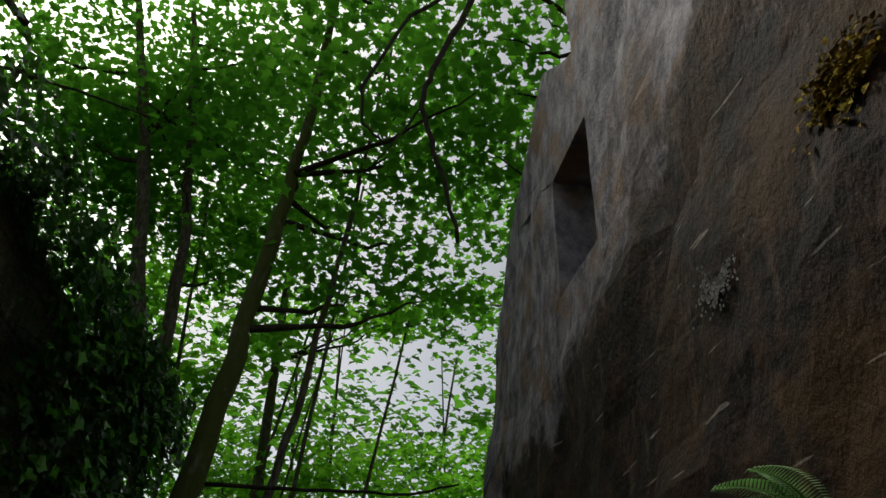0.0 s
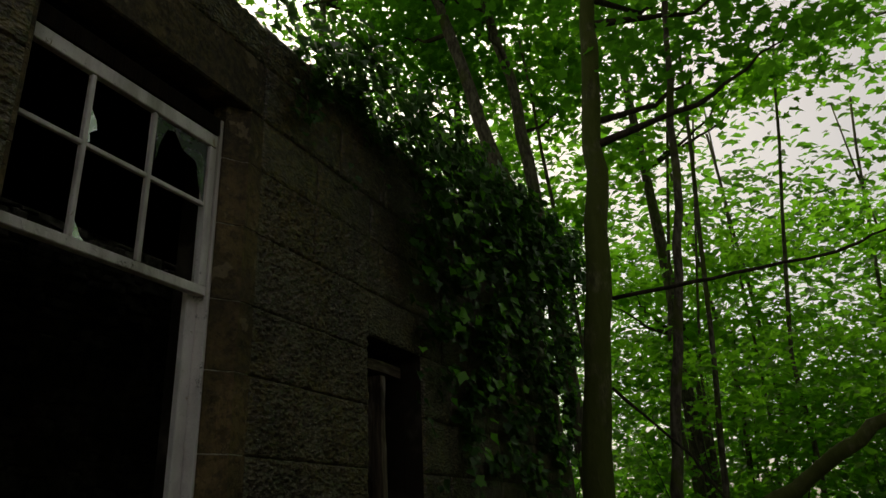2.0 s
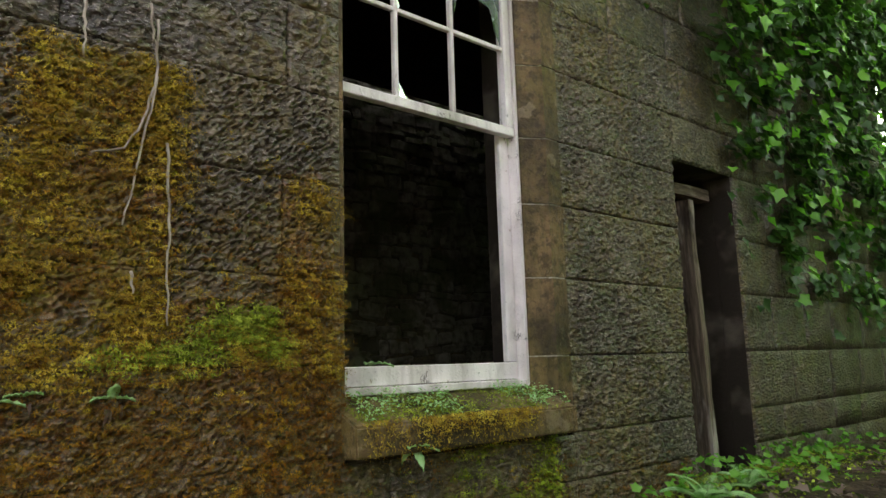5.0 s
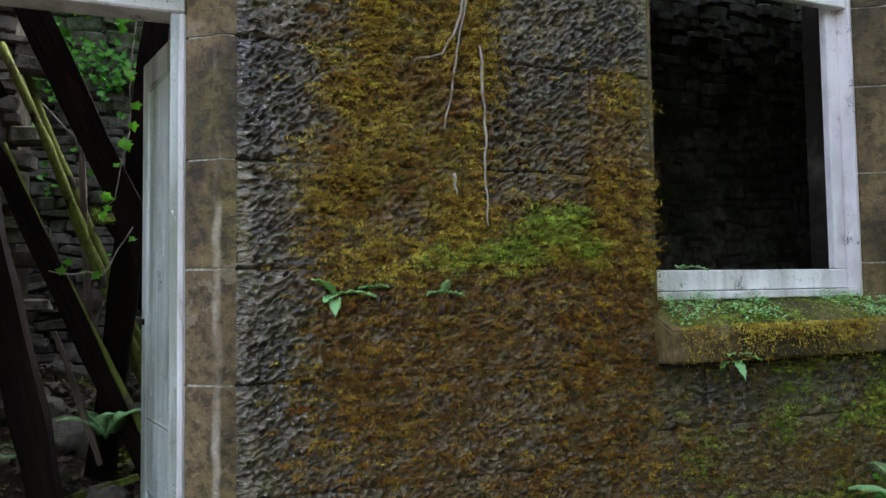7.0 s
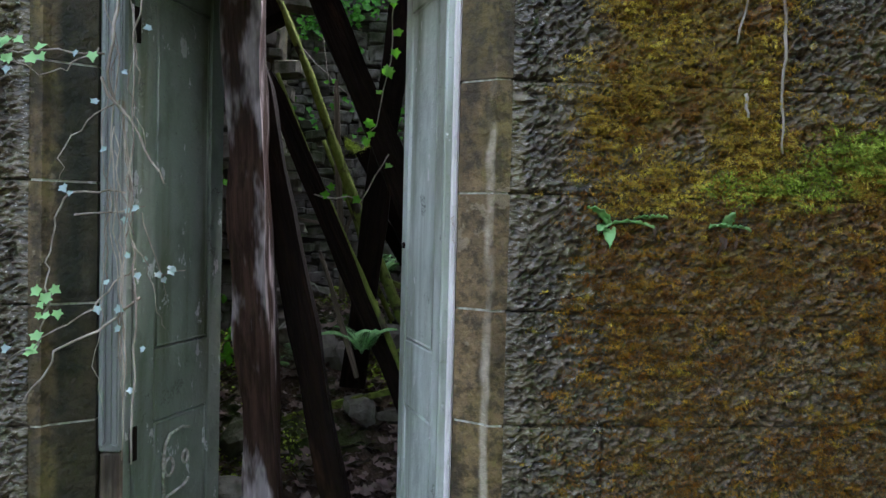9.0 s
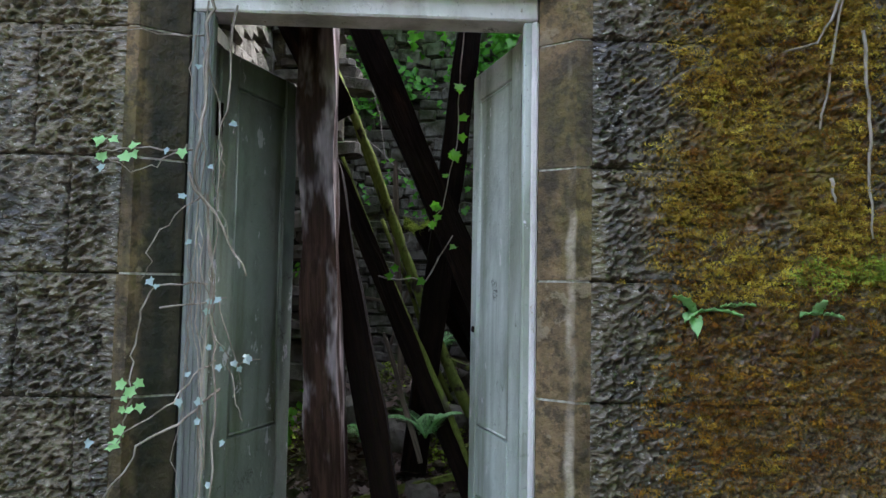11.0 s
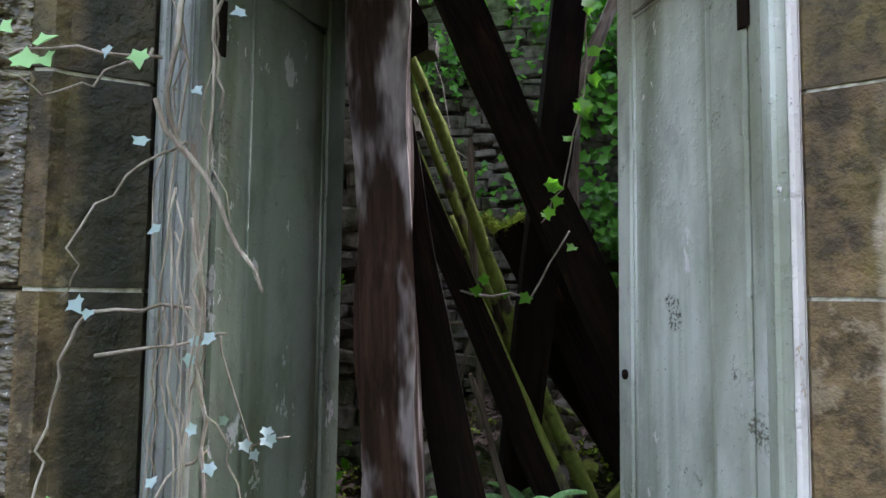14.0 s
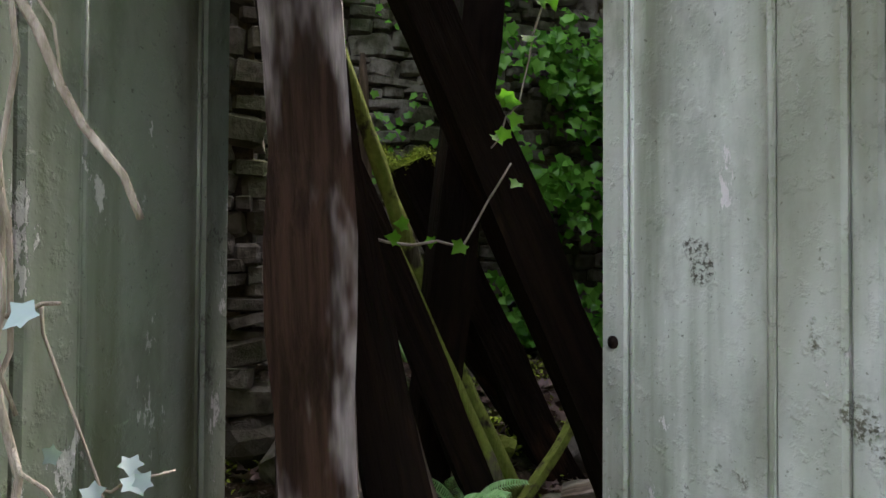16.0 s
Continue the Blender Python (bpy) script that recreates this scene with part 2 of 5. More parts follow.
def lime_material():
    g = Graph("lime_joint", 0.9, 0.2)
    n = g.noise(g.place(), 60, 4)
    return g.done(g.mix(g.span(n, 0.35, 0.7), (0.28, 0.25, 0.2), (0.6, 0.56, 0.5)), g.bump(n, 0.5, 0.005))


LIME = lime_material()


def timber_material(name, base, pale, amount, moss=0.0, bleach=0.5):
    """Rotten timber: grain runs along the piece's own z, bleached strips, cracks."""
    g = Graph(name, 0.85, 0.12)
    p = g.place((1, 1, 0.06), space="own")
    grain = g.noise(p, 55, 5, 0.65)
    strip = g.noise(g.place((1, 1, 0.22), space="own"), 9, 4, 0.6)
    col = g.mix(g.span(grain, 0.35, 0.7), tuple(c * 0.35 for c in base), base)
    col = g.mix(g.span(strip, bleach, bleach + 0.14, 0, amount), col, g.mix(g.span(grain, 0.4, 0.62), tuple(c * 0.7 for c in pale), pale))
    rot = g.noise(g.place((1, 1, 0.5), space="own"), 4, 4)
    col = g.mix(g.span(rot, 0.5, 0.62, 0, 0.75), col, (0.018, 0.012, 0.009))
    if moss:
        m = g.noise(g.place(), 7, 5, 0.65)
        col = g.mix(g.span(m, 0.56 - moss * 0.3, 0.66 - moss * 0.3), col, g.mix(g.noise(g.place(), 50, 3), (0.06, 0.075, 0.012), (0.22, 0.25, 0.05)))
    return g.done(col, g.bump(grain, 0.8, 0.012))


TIMBER = timber_material("rotten_timber", (0.05, 0.026, 0.017), (0.36, 0.30, 0.29), 0.9, 0.0, 0.49)
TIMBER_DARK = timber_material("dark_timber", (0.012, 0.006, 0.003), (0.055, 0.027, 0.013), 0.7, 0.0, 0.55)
TIMBER_MOSSY = timber_material("mossy_timber", (0.06, 0.045, 0.03), (0.2, 0.17, 0.11), 0.5, 0.6)
TIMBER_PALE = timber_material("bleached_timber", (0.22, 0.17, 0.12), (0.42, 0.37, 0.31), 0.9)


def paint_material(name, paint, worn, stain, chips=0.64):
    """Old oil paint on wood: streaks of dirt running down, chips down to the wood, algae."""
    g = Graph(name, 0.5, 0.4)
    p = g.place()
    run = g.noise(g.place((5, 5, 0.4)), 1.9, 4, 0.55)
    col = g.mix(g.span(run, 0.41, 0.72), paint, stain)
    col = g.mix(g.span(g.noise(p, 3, 4), 0.45, 0.75, 0, 0.5), col, tuple(c * 0.55 for c in paint))
    chip = g.noise(g.place((1, 1, 0.45)), 15, 6, 0.72)
    peel = g.span(chip, chips, chips + 0.02)
    col = g.mix(peel, col, worn)
    speck = g.noise(p, 120, 3)
    col = g.mix(g.span(speck, 0.66, 0.72, 0, 0.6), col, (0.05, 0.045, 0.035))
    scab = g.span(g.noise(p, 6.5, 4, 0.6), 0.635, 0.69)
    flake = g.noise(p, 130, 4, 0.7)
    col = g.mix(g.calc("MULTIPLY", scab, g.span(flake, 0.45, 0.6)), col, (0.07, 0.062, 0.05))
    col = g.mix(g.span(g.noise(g.place((1, 1, 0.25)), 3.0, 4), 0.5, 0.72, 0, 0.6), col, (0.12, 0.115, 0.05))
    grime = g.noise(g.place((1, 1, 0.5)), 9, 5, 0.65)
    col = g.mix(g.span(grime, 0.46, 0.7, 0, 0.4), col, tuple(c * 0.6 for c in stain))
    blister = g.span(g.noise(p, 34, 4, 0.6), 0.5, 0.72)
    lift = g.calc("ADD", g.calc("MULTIPLY", g.noise(p, 70, 3), 0.35), g.calc("MULTIPLY", scab, flake))
    lift = g.calc("ADD", lift, g.calc("MULTIPLY", blister, 0.6))
    nor = g.bump(g.calc("SUBTRACT", lift, peel), 0.7, 0.005)
    return g.done(col, nor)


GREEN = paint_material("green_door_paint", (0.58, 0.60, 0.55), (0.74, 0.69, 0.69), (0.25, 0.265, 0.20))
# Left leaf's paint: a darker copy that carries its shade, plus real stains.
GREEN_SHADE_STAINED = paint_material("shaded_stained_paint", (0.225, 0.245, 0.20), (0.56, 0.53, 0.52), (0.085, 0.09, 0.035), 0.615)
WHITE = paint_material("white_window_paint", (0.82, 0.77, 0.75), (0.42, 0.33, 0.24), (0.55, 0.50, 0.46))
FRAME_PAINT = paint_material("pale_frame_paint", (0.235, 0.24, 0.225), (0.20, 0.155, 0.12), (0.12, 0.12, 0.105))


def leaf_material(name, a, b, gloss=0.45, through=0.5):
    """Leaf: a coloured coat with light shining through."""
    g = Graph(name, gloss, 0.25)
    col = g.mix(g.island(), a, b)
    col = g.mix(g.span(g.noise(g.place(), 1.1, 3), 0.42, 0.66, 0, 0.5), col, b)
    g.put(g.bsdf.inputs["Base Color"], col)
    glow = g.nt.nodes.new("ShaderNodeBsdfTranslucent")
    g.put(glow.inputs["Color"], g.mix(0.35, col, (0.2, 0.60, 0.03)))
    m = g.nt.nodes.new("ShaderNodeMixShader")
    m.inputs[0].default_value = through
    g.nt.links.new(g.bsdf.outputs[0], m.inputs[1])
    g.nt.links.new(glow.outputs[0], m.inputs[2])
    g.nt.links.new(m.outputs[0], g.nt.nodes["Material Output"].inputs["Surface"])
    return g.mat


LEAF = leaf_material("tree_leaf", (0.028, 0.125, 0.012), (0.065, 0.22, 0.02), 0.55, 0.72)
LEAF_YOUNG = leaf_material("young_leaf", (0.075, 0.24, 0.012), (0.15, 0.36, 0.025), 0.55, 0.72)
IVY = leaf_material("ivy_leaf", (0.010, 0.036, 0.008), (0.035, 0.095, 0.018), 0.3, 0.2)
# Brighter copy of the ivy leaf, sunlight put into its colour.
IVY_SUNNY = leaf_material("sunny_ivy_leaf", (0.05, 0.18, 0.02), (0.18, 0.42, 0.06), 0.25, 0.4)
IVY_PALE = leaf_material("pale_ivy_leaf", (0.14, 0.24, 0.18), (0.42, 0.48, 0.50), 0.35, 0.25)
FERN = leaf_material("fern_leaf", (0.19, 0.42, 0.13), (0.40, 0.63, 0.28), 0.4, 0.3)
def moss_material(name, dark, mid, light):
    """Moss: tints that change from cushion to cushion, dark blotches painted as shaded gaps between fresh tips."""
    g = Graph(name, 0.9, 0.12)
    p = g.place()
    col = g.mix(g.span(g.noise(g.place((1, 0.8, 1.3)), 22, 4, 0.6), 0.40, 0.60), mid, light)
    col = g.mix(g.span(g.noise(g.place((1, 0.6, 1.5)), 34, 4, 0.65), 0.44, 0.60, 0.0, 0.85), col, dark)
    col = g.mix(g.span(g.noise(p, 4.5, 4), 0.45, 0.62, 0, 0.6), col, g.mix(0.5, mid, dark))
    col = g.mix(g.span(g.island(), 0, 1, 0, 0.35), col, dark)
    return g.done(col)


MOSS = moss_material("wall_moss", (0.045, 0.020, 0.006), (0.26, 0.105, 0.014), (0.50, 0.29, 0.03))
MOSS_GREEN = moss_material("green_moss", (0.06, 0.08, 0.010), (0.26, 0.34, 0.03), (0.52, 0.64, 0.09))
MOSS_YELLOW = moss_material("yellow_moss", (0.11, 0.058, 0.010), (0.42, 0.265, 0.03), (0.70, 0.55, 0.075))
DEAD_LEAF = leaf_material("dead_leaf", (0.06, 0.035, 0.03), (0.20, 0.13, 0.11), 0.5, 0.1)


def bark_material(name, base, light, moss):
    g = Graph(name, 0.9, 0.2)
    p = g.place((1, 1, 0.35))
    n = g.noise(p, 22, 5, 0.65)
    col = g.mix(g.span(n, 0.35, 0.68), base, light)
    col = g.mix(g.span(g.noise(g.place(), 3.5, 4), 0.58 - moss * 0.25, 0.74 - moss * 0.25, 0, 0.85), col, (0.065, 0.08, 0.012))
    return g.done(col, g.bump(n, 0.9, 0.02))


BARK = bark_material("tree_bark", (0.05, 0.04, 0.028), (0.15, 0.13, 0.095), 0.35)
BARK_MOSSY = bark_material("mossy_bark", (0.05, 0.05, 0.02), (0.15, 0.15, 0.07), 1.0)
TWIG = bark_material("dark_twig", (0.025, 0.02, 0.014), (0.06, 0.045, 0.03), 0.1)
VINE = bark_material("dry_vine", (0.18, 0.145, 0.11), (0.42, 0.36, 0.30), -1.0)


def ground_material():
    g = Graph("forest_floor", 0.95, 0.15)
    p = g.place()
    col = g.mix(g.span(g.noise(p, 9, 6, 0.7), 0.35, 0.7), (0.03, 0.02, 0.013), (0.12, 0.08, 0.05))
    col = g.mix(g.span(g.noise(p, 45, 4), 0.55, 0.7, 0, 0.7), col, (0.17, 0.12, 0.10))
    col = g.mix(g.span(g.noise(p, 1.7, 5), 0.5, 0.64, 0, 0.8), col, (0.06, 0.09, 0.02))
    return g.done(col, g.bump(g.noise(p, 30, 6, 0.7), 1.0, 0.04))


GROUND = ground_material()


def glass_material():
    g = Graph("old_glass", 0.08, 0.5)
    g.bsdf.inputs["Transmission Weight"].default_value = 0.97
    n = g.noise(g.place(), 12, 4)
    return g.done(g.mix(g.span(n, 0.4, 0.7), (0.30, 0.33, 0.33), (0.16, 0.18, 0.17)), None, g.span(n, 0.3, 0.8, 0.1, 0.5))


GLASS = glass_material()


# ---- mesh helpers ----
def mesh_of(name, verts, faces, smooth=False):
    me = bpy.data.meshes.new(name)
    me.from_pydata([tuple(v) for v in verts], [], [tuple(f) for f in faces])
    if smooth:
        me.polygons.foreach_set("use_smooth", [True] * len(me.polygons))
    me.update()
    return me


def part(name, me, material, parent=None, label="", at=None):
    """Links a mesh as one object, under a thing or a part if given."""
    ob = new(name, me)
    if not me.materials:
        me.materials.append(material)
    if parent is not None:
        ob.parent = parent
    if at is not None:
        ob.matrix_basis = at
    if label:
        ob["label"] = label
    return ob


def empty(name, at=(0, 0, 0)):
    ob = new(name)
    ob.empty_display_size = 0.1
    ob.matrix_world = pose(*at)
    return ob


def box_mesh(name, lo, hi, bevel=0.004):
    bm = bmesh.new()
    bmesh.ops.create_cube(bm, size=1)
    c = [(a + b) / 2 for a, b in zip(lo, hi)]
    s = [b - a for a, b in zip(lo, hi)]
    for v in bm.verts:
        v.co = Vector((v.co.x * s[0] + c[0], v.co.y * s[1] + c[1], v.co.z * s[2] + c[2]))
    if bevel:
        bmesh.ops.bevel(bm, geom=bm.edges[:], offset=bevel, segments=1, affect="EDGES")
    me = bpy.data.meshes.new(name)
    bm.to_mesh(me)
    bm.free()
    return me


def joined(name, meshes):
    """One mesh from several."""
    bm = bmesh.new()
    for me in meshes:
        bm.from_mesh(me)
    out = bpy.data.meshes.new(name)
    bm.to_mesh(out)
    bm.free()
    return out


def prism_mesh(name, outline, z0, z1):
    """An upright prism over an outline in plan."""
    n = len(outline)
    verts = [(x, y, z0) for x, y in outline] + [(x, y, z1) for x, y in outline]
    faces = [tuple(range(n))[::-1], tuple(range(n, 2 * n))]
    faces += [(i, (i + 1) % n, n + (i + 1) % n, n + i) for i in range(n)]
    me = mesh_of(name, verts, faces)
    bm = bmesh.new()
    bm.from_mesh(me)
    bmesh.ops.recalc_face_normals(bm, faces=bm.faces[:])
    bm.to_mesh(me)
    bm.free()
    return me


def sweep_mesh(name, points, radii, sides=8, flat=1.0, rough=0.0, square=False, freq=6.0, seed=0.0):
    """A tapered tube along points. flat: depth against width; square: a worn square section; rough: uneven wear."""
    pts = [Vector(p) for p in points]
    verts, faces = [], []
    ahead = (pts[-1] - pts[0]).normalized()
    side = ahead.cross(Vector((0, 0, 1)))
    if side.length < 0.2:
        side = Vector((0, 1, 0))
    side = (side - ahead * side.dot(ahead)).normalized()
    for i, p in enumerate(pts):
        d = (pts[min(i + 1, len(pts) - 1)] - pts[max(i - 1, 0)]).normalized()
        side = (side - d * side.dot(d)).normalized()
        up = d.cross(side)
        for k in range(sides):
            a = 2 * math.pi * (k + 0.5) / sides
            c, s = math.cos(a), math.sin(a)
            if square:
                m = max(abs(c), abs(s))
                c, s = c / m * (0.93 + 0.07 * m), s / m * (0.93 + 0.07 * m)
            v = p + (side * c + up * s * flat) * radii[i]
            if rough:
                q = v * freq + Vector((seed, seed * 0.7, 0))
                v = v + (side * c + up * s * flat) * radii[i] * rough * noise.noise(Vector((q.x, q.y, q.z * 0.6)))
            verts.append(v)
    for i in range(len(pts) - 1):
        for k in range(sides):
            a, b = i * sides + k, i * sides + (k + 1) % sides
            faces.append((a, b, b + sides, a + sides))
    faces.append(tuple(range(sides))[::-1])
    faces.append(tuple(range(len(verts) - sides, len(verts))))
    return mesh_of(name, verts, faces, smooth=not square)


def along(p0, p1, n, sag=0.0, wobble=0.0, seed=0.0):
    """Points on the way from p0 to p1, with some bend."""
    a, b = Vector(p0), Vector(p1)
    out = []
    for i in range(n):
        f = i / (n - 1)
        p = a.lerp(b, f)
        w = math.sin(math.pi * f)
        p += Vector((noise.noise((seed + f * 2.3, 1.1, 0)), noise.noise((seed + f * 2.3, 7.7, 0)), noise.noise((seed + f * 2.3, 3.3, 5)))) * wobble
        p.z -= sag * w
        out.append(p)
    return out


def beam(name, p0, p1, width, depth, material, label, seed=1.0, rough=0.16, broken=True, foot=1.0):
    """A worn square timber; its own z runs along its length, so that the grain follows it."""
    a, b = Vector(p0), Vector(p1)
    length = (b - a).length
    pts = along((0, 0, 0), (0, 0, length), 26, 0, 0.012, seed)
    radii = [width / 2 * (foot + (1 - foot) * i / 25) * (1 + 0.08 * noise.noise((seed, i * 0.5, 2))) for i in range(26)]
    if broken:
        radii[-1] *= 0.5
        radii[-2] *= 0.8
    me = sweep_mesh(name, pts, radii, 12, depth / width, rough, True, 5.0, seed)
    ob = part(name, me, material)
    d = (b - a).normalized()
    y = Vector((1, 0, 0))
    y = (y - d * y.dot(d)).normalized()
    x = y.cross(d)
    m = Matrix((x, y, d)).transposed().to_4x4()
    ob.matrix_basis = Matrix.Translation(a) @ m
    return tagged(ob, label, "timber beam")


LEAF_SHAPES = {
    "oval": [(0, -0.5), (0.26, -0.2), (0.3, 0.1), (0, 0.55), (-0.3, 0.1), (-0.26, -0.2)],
    "lobed": [(0, -0.42), (0.42, -0.36), (0.3, -0.08), (0.55, 0.16), (0.22, 0.2), (0, 0.6), (-0.22, 0.2), (-0.55, 0.16), (-0.3, -0.08), (-0.42, -0.36)],
    "ivy": [(0, -0.32), (0.30, -0.40), (0.36, -0.14), (0.5, 0.10), (0.25, 0.2), (0, 0.55), (-0.25, 0.2), (-0.5, 0.10), (-0.36, -0.14), (-0.30, -0.40)],
    "star": [(0, -0.32), (0.31, -0.42), (0.33, -0.13), (0.52, 0.10), (0.26, 0.18), (0, 0.56), (-0.26, 0.18), (-0.52, 0.10), (-0.33, -0.13), (-0.31, -0.42)],
    "blade": [(0, -0.5), (0.09, -0.1), (0, 0.5), (-0.09, -0.1)],
}


def leaves_mesh(name, places, sizes, shape="oval", facing=None, spread=1.0, rng=None, droop=0.0):
    """Many leaves in one mesh: places (n,3), sizes (n). facing: the way that leaves tend to face; spread: how far they stray."""
    rng = rng or np.random.default_rng(1)
    tmpl = np.array(LEAF_SHAPES[shape], float)
    k, n = len(tmpl), len(places)
    nrm = rng.normal(size=(n, 3))
    nrm /= np.linalg.norm(nrm, axis=1, keepdims=True)
    if facing is not None:
        nrm = np.asarray(facing, float) + nrm * spread
        nrm /= np.linalg.norm(nrm, axis=1, keepdims=True)
    tip = rng.normal(size=(n, 3))
    tip[:, 2] -= droop
    tip -= nrm * np.sum(tip * nrm, axis=1, keepdims=True)
    tip /= np.linalg.norm(tip, axis=1, keepdims=True)
    wid = np.cross(tip, nrm)
    s = np.asarray(sizes, float)[:, None, None]
    fold = np.abs(tmpl[:, 0])[None, :, None] * 0.35 - (tmpl[:, 1] ** 2)[None, :, None] * 0.25
    v = (wid[:, None, :] * tmpl[None, :, 0:1] + tip[:, None, :] * tmpl[None, :, 1:2] + nrm[:, None, :] * fold) * s
    v += np.asarray(places)[:, None, :]
    hub = np.asarray(places)[:, None, :] - nrm[:, None, :] * s * 0.03
    v = np.concatenate([v, hub], axis=1).reshape(-1, 3)
    base = (np.arange(n) * (k + 1))[:, None, None]
    tri = np.array([[i, (i + 1) % k, k] for i in range(k)])[None]
    loops = (base + tri).reshape(-1)
    me = bpy.data.meshes.new(name)
    me.vertices.add(len(v))
    me.vertices.foreach_set("co", v.reshape(-1))
    me.loops.add(len(loops))
    me.loops.foreach_set("vertex_index", loops)
    me.polygons.add(n * k)
    me.polygons.foreach_set("loop_start", np.arange(n * k) * 3)
    me.update(calc_edges=True)
    me.validate()
    return me


def smooth01(a, b, x):
    t = np.clip((np.asarray(x, float) - a) / (b - a), 0, 1)
    return t * t * (3 - 2 * t)


def wavy(x, y, s):
    return np.sin(x * s + 1.3) * np.cos(y * s * 0.8 + 0.4) * 0.5 + np.sin(x * s * 2.3 - y * s * 1.7) * 0.3 + np.cos(y * s * 3.9 + x * s * 3.1) * 0.2


def ground_z(x, y):
    """Height of the forest floor: level by the first door, a bank up to the second, a heap of rubble indoors."""
    x, y = np.asarray(x, float), np.asarray(y, float)
    out = 0.66 * smooth01(0.6, 4.3, y) + 0.03 * wavy(x, y, 2.0)
    far = np.hypot(x, y)
    out = out + 0.35 * smooth01(10, 30, far) * (1 + wavy(x, y, 0.15))
    inside = smooth01(-2.3, -2.7, x) * smooth01(-7.5, -6.6, x) * smooth01(-4.5, -4.0, y) * smooth01(9, 8.4, y)
    heap = 0.12 + 0.62 * smooth01(-2.9, -4.6, x) + 0.13 * wavy(x, y, 3.1) * smooth01(-2.7, -3.3, x)
    return out * (1 - inside) + heap * inside


# ---- ground ----
FX = -2.2                      # outer face of the ruined front
axis = np.concatenate([np.geomspace(600, 9, 26) * -1, np.arange(-8.8, 12.0, 0.14), np.geomspace(12.2, 600, 28)])
gx, gy = np.meshgrid(axis, axis, indexing="ij")
gz = ground_z(gx, gy)
na = len(axis)
gv = np.stack([gx, gy, gz], -1).reshape(-1, 3)
gf = [(i * na + j, (i + 1) * na + j, (i + 1) * na + j + 1, i * na + j + 1) for i in range(na - 1) for j in range(na - 1)]
ground = tagged(part("ground", mesh_of("ground", gv, gf, True), GROUND), "uneven forest floor of earth, leaf litter and moss", "ground", kind="structure")

# ---- the ruined front ----
TOP = 4.25
wall_front = tagged(empty("wall_front"), "ruined sandstone ashlar front with moss and ivy", "wall", kind="structure")
# openings: y0, y1, z0, z1 of the daylight in the stone
DOOR = (-0.91, 0.116, -0.3, 2.245)
WIN = (1.735, 2.90, 1.19, 3.60)
DOOR2 = (4.22, 4.98, 0.55, 2.63)


def core_boxes(x0, x1, cuts, y0, y1, z0, z1):
    """A wall with openings, as boxes butted end to end."""
    out, y = [], y0
    for a, b, c, d in cuts:
        out.append(box_mesh("w", (x0, y, z0), (x1, a, z1), 0))
        if c > z0 + 0.01:
            out.append(box_mesh("w", (x0, a, z0), (x1, b, c), 0))
        if d < z1 - 0.01:
            out.append(box_mesh("w", (x0, a, d), (x1, b, z1), 0))
        y = b
    out.append(box_mesh("w", (x0, y, z0), (x1, y1, z1), 0))
    return out


grow = lambda o, s, t: (o[0] - s, o[1] + s, o[2], o[3] + t)
front_core = core_boxes(-2.36, -2.216, [grow(DOOR, 0.15, 0.30), (1.72, 3.09, 1.03, 3.98), grow(DOOR2, 0.0, 0.0)], -3.6, 8.3, -0.4, TOP - 0.02)
rear_core = core_boxes(-2.66, -2.364, [grow(DOOR, 0.06, 0.06), grow(WIN, 0.10, 0.06), grow(DOOR2, 0.0, 0.0)], -3.6, 8.3, -0.4, TOP - 0.02)
part("wall_core", joined("wall_core", front_core + rear_core), MORTAR, wall_front)

rng = np.random.default_rng(11)


def lattice(u, v, seed=0.0):
    """Smooth value noise over arrays, 0 to 1."""
    iu, iv = np.floor(u), np.floor(v)
    fu, fv = u - iu, v - iv
    fu, fv = fu * fu * (3 - 2 * fu), fv * fv * (3 - 2 * fv)
    def h(a, b):
        s = np.sin(a * 127.1 + b * 311.7 + seed * 74.7) * 43758.5453
        return s - np.floor(s)
    return (h(iu, iv) * (1 - fu) + h(iu + 1, iv) * fu) * (1 - fv) + (h(iu, iv + 1) * (1 - fu) + h(iu + 1, iv + 1) * fu) * fv


def tooled(y, z):
    """Relief of the mason's pecking on a face: slanting strokes, pits between them, broader swells; soft pads where moss grows."""
    a, b = y * 0.80 + z * 0.60, z * 0.80 - y * 0.60
    wob = 0.6 * lattice(y * 7, z * 7, 8)
    strokes = 1 - np.abs(2 * lattice(a * 40 + wob, b * 88 + wob, 1) - 1)
    n = 0.62 * strokes + 0.58 * lattice(a * 74, b * 118, 2) + 0.15 * lattice(a * 22 + 5, b * 34, 6) + 0.3 * lattice(y * 7, z * 8, 3)
    pad = smooth01(0.38, 0.6, y) * smooth01(1.75, 1.5, y) * smooth01(2.5, 2.0, z) * (0.2 + 0.8 * lattice(y * 3, z * 3, 7))
    n = n + pad * (0.55 * lattice(y * 24, z * 52, 4) + 0.35 * lattice(y * 70, z * 110, 5))
    return n - 0.85


RELIEF = 0.033
FLUSH = (0.255, 1.72, -1.06, 3.09)      # edges where the pecking runs out into a dressed margin of the same stone


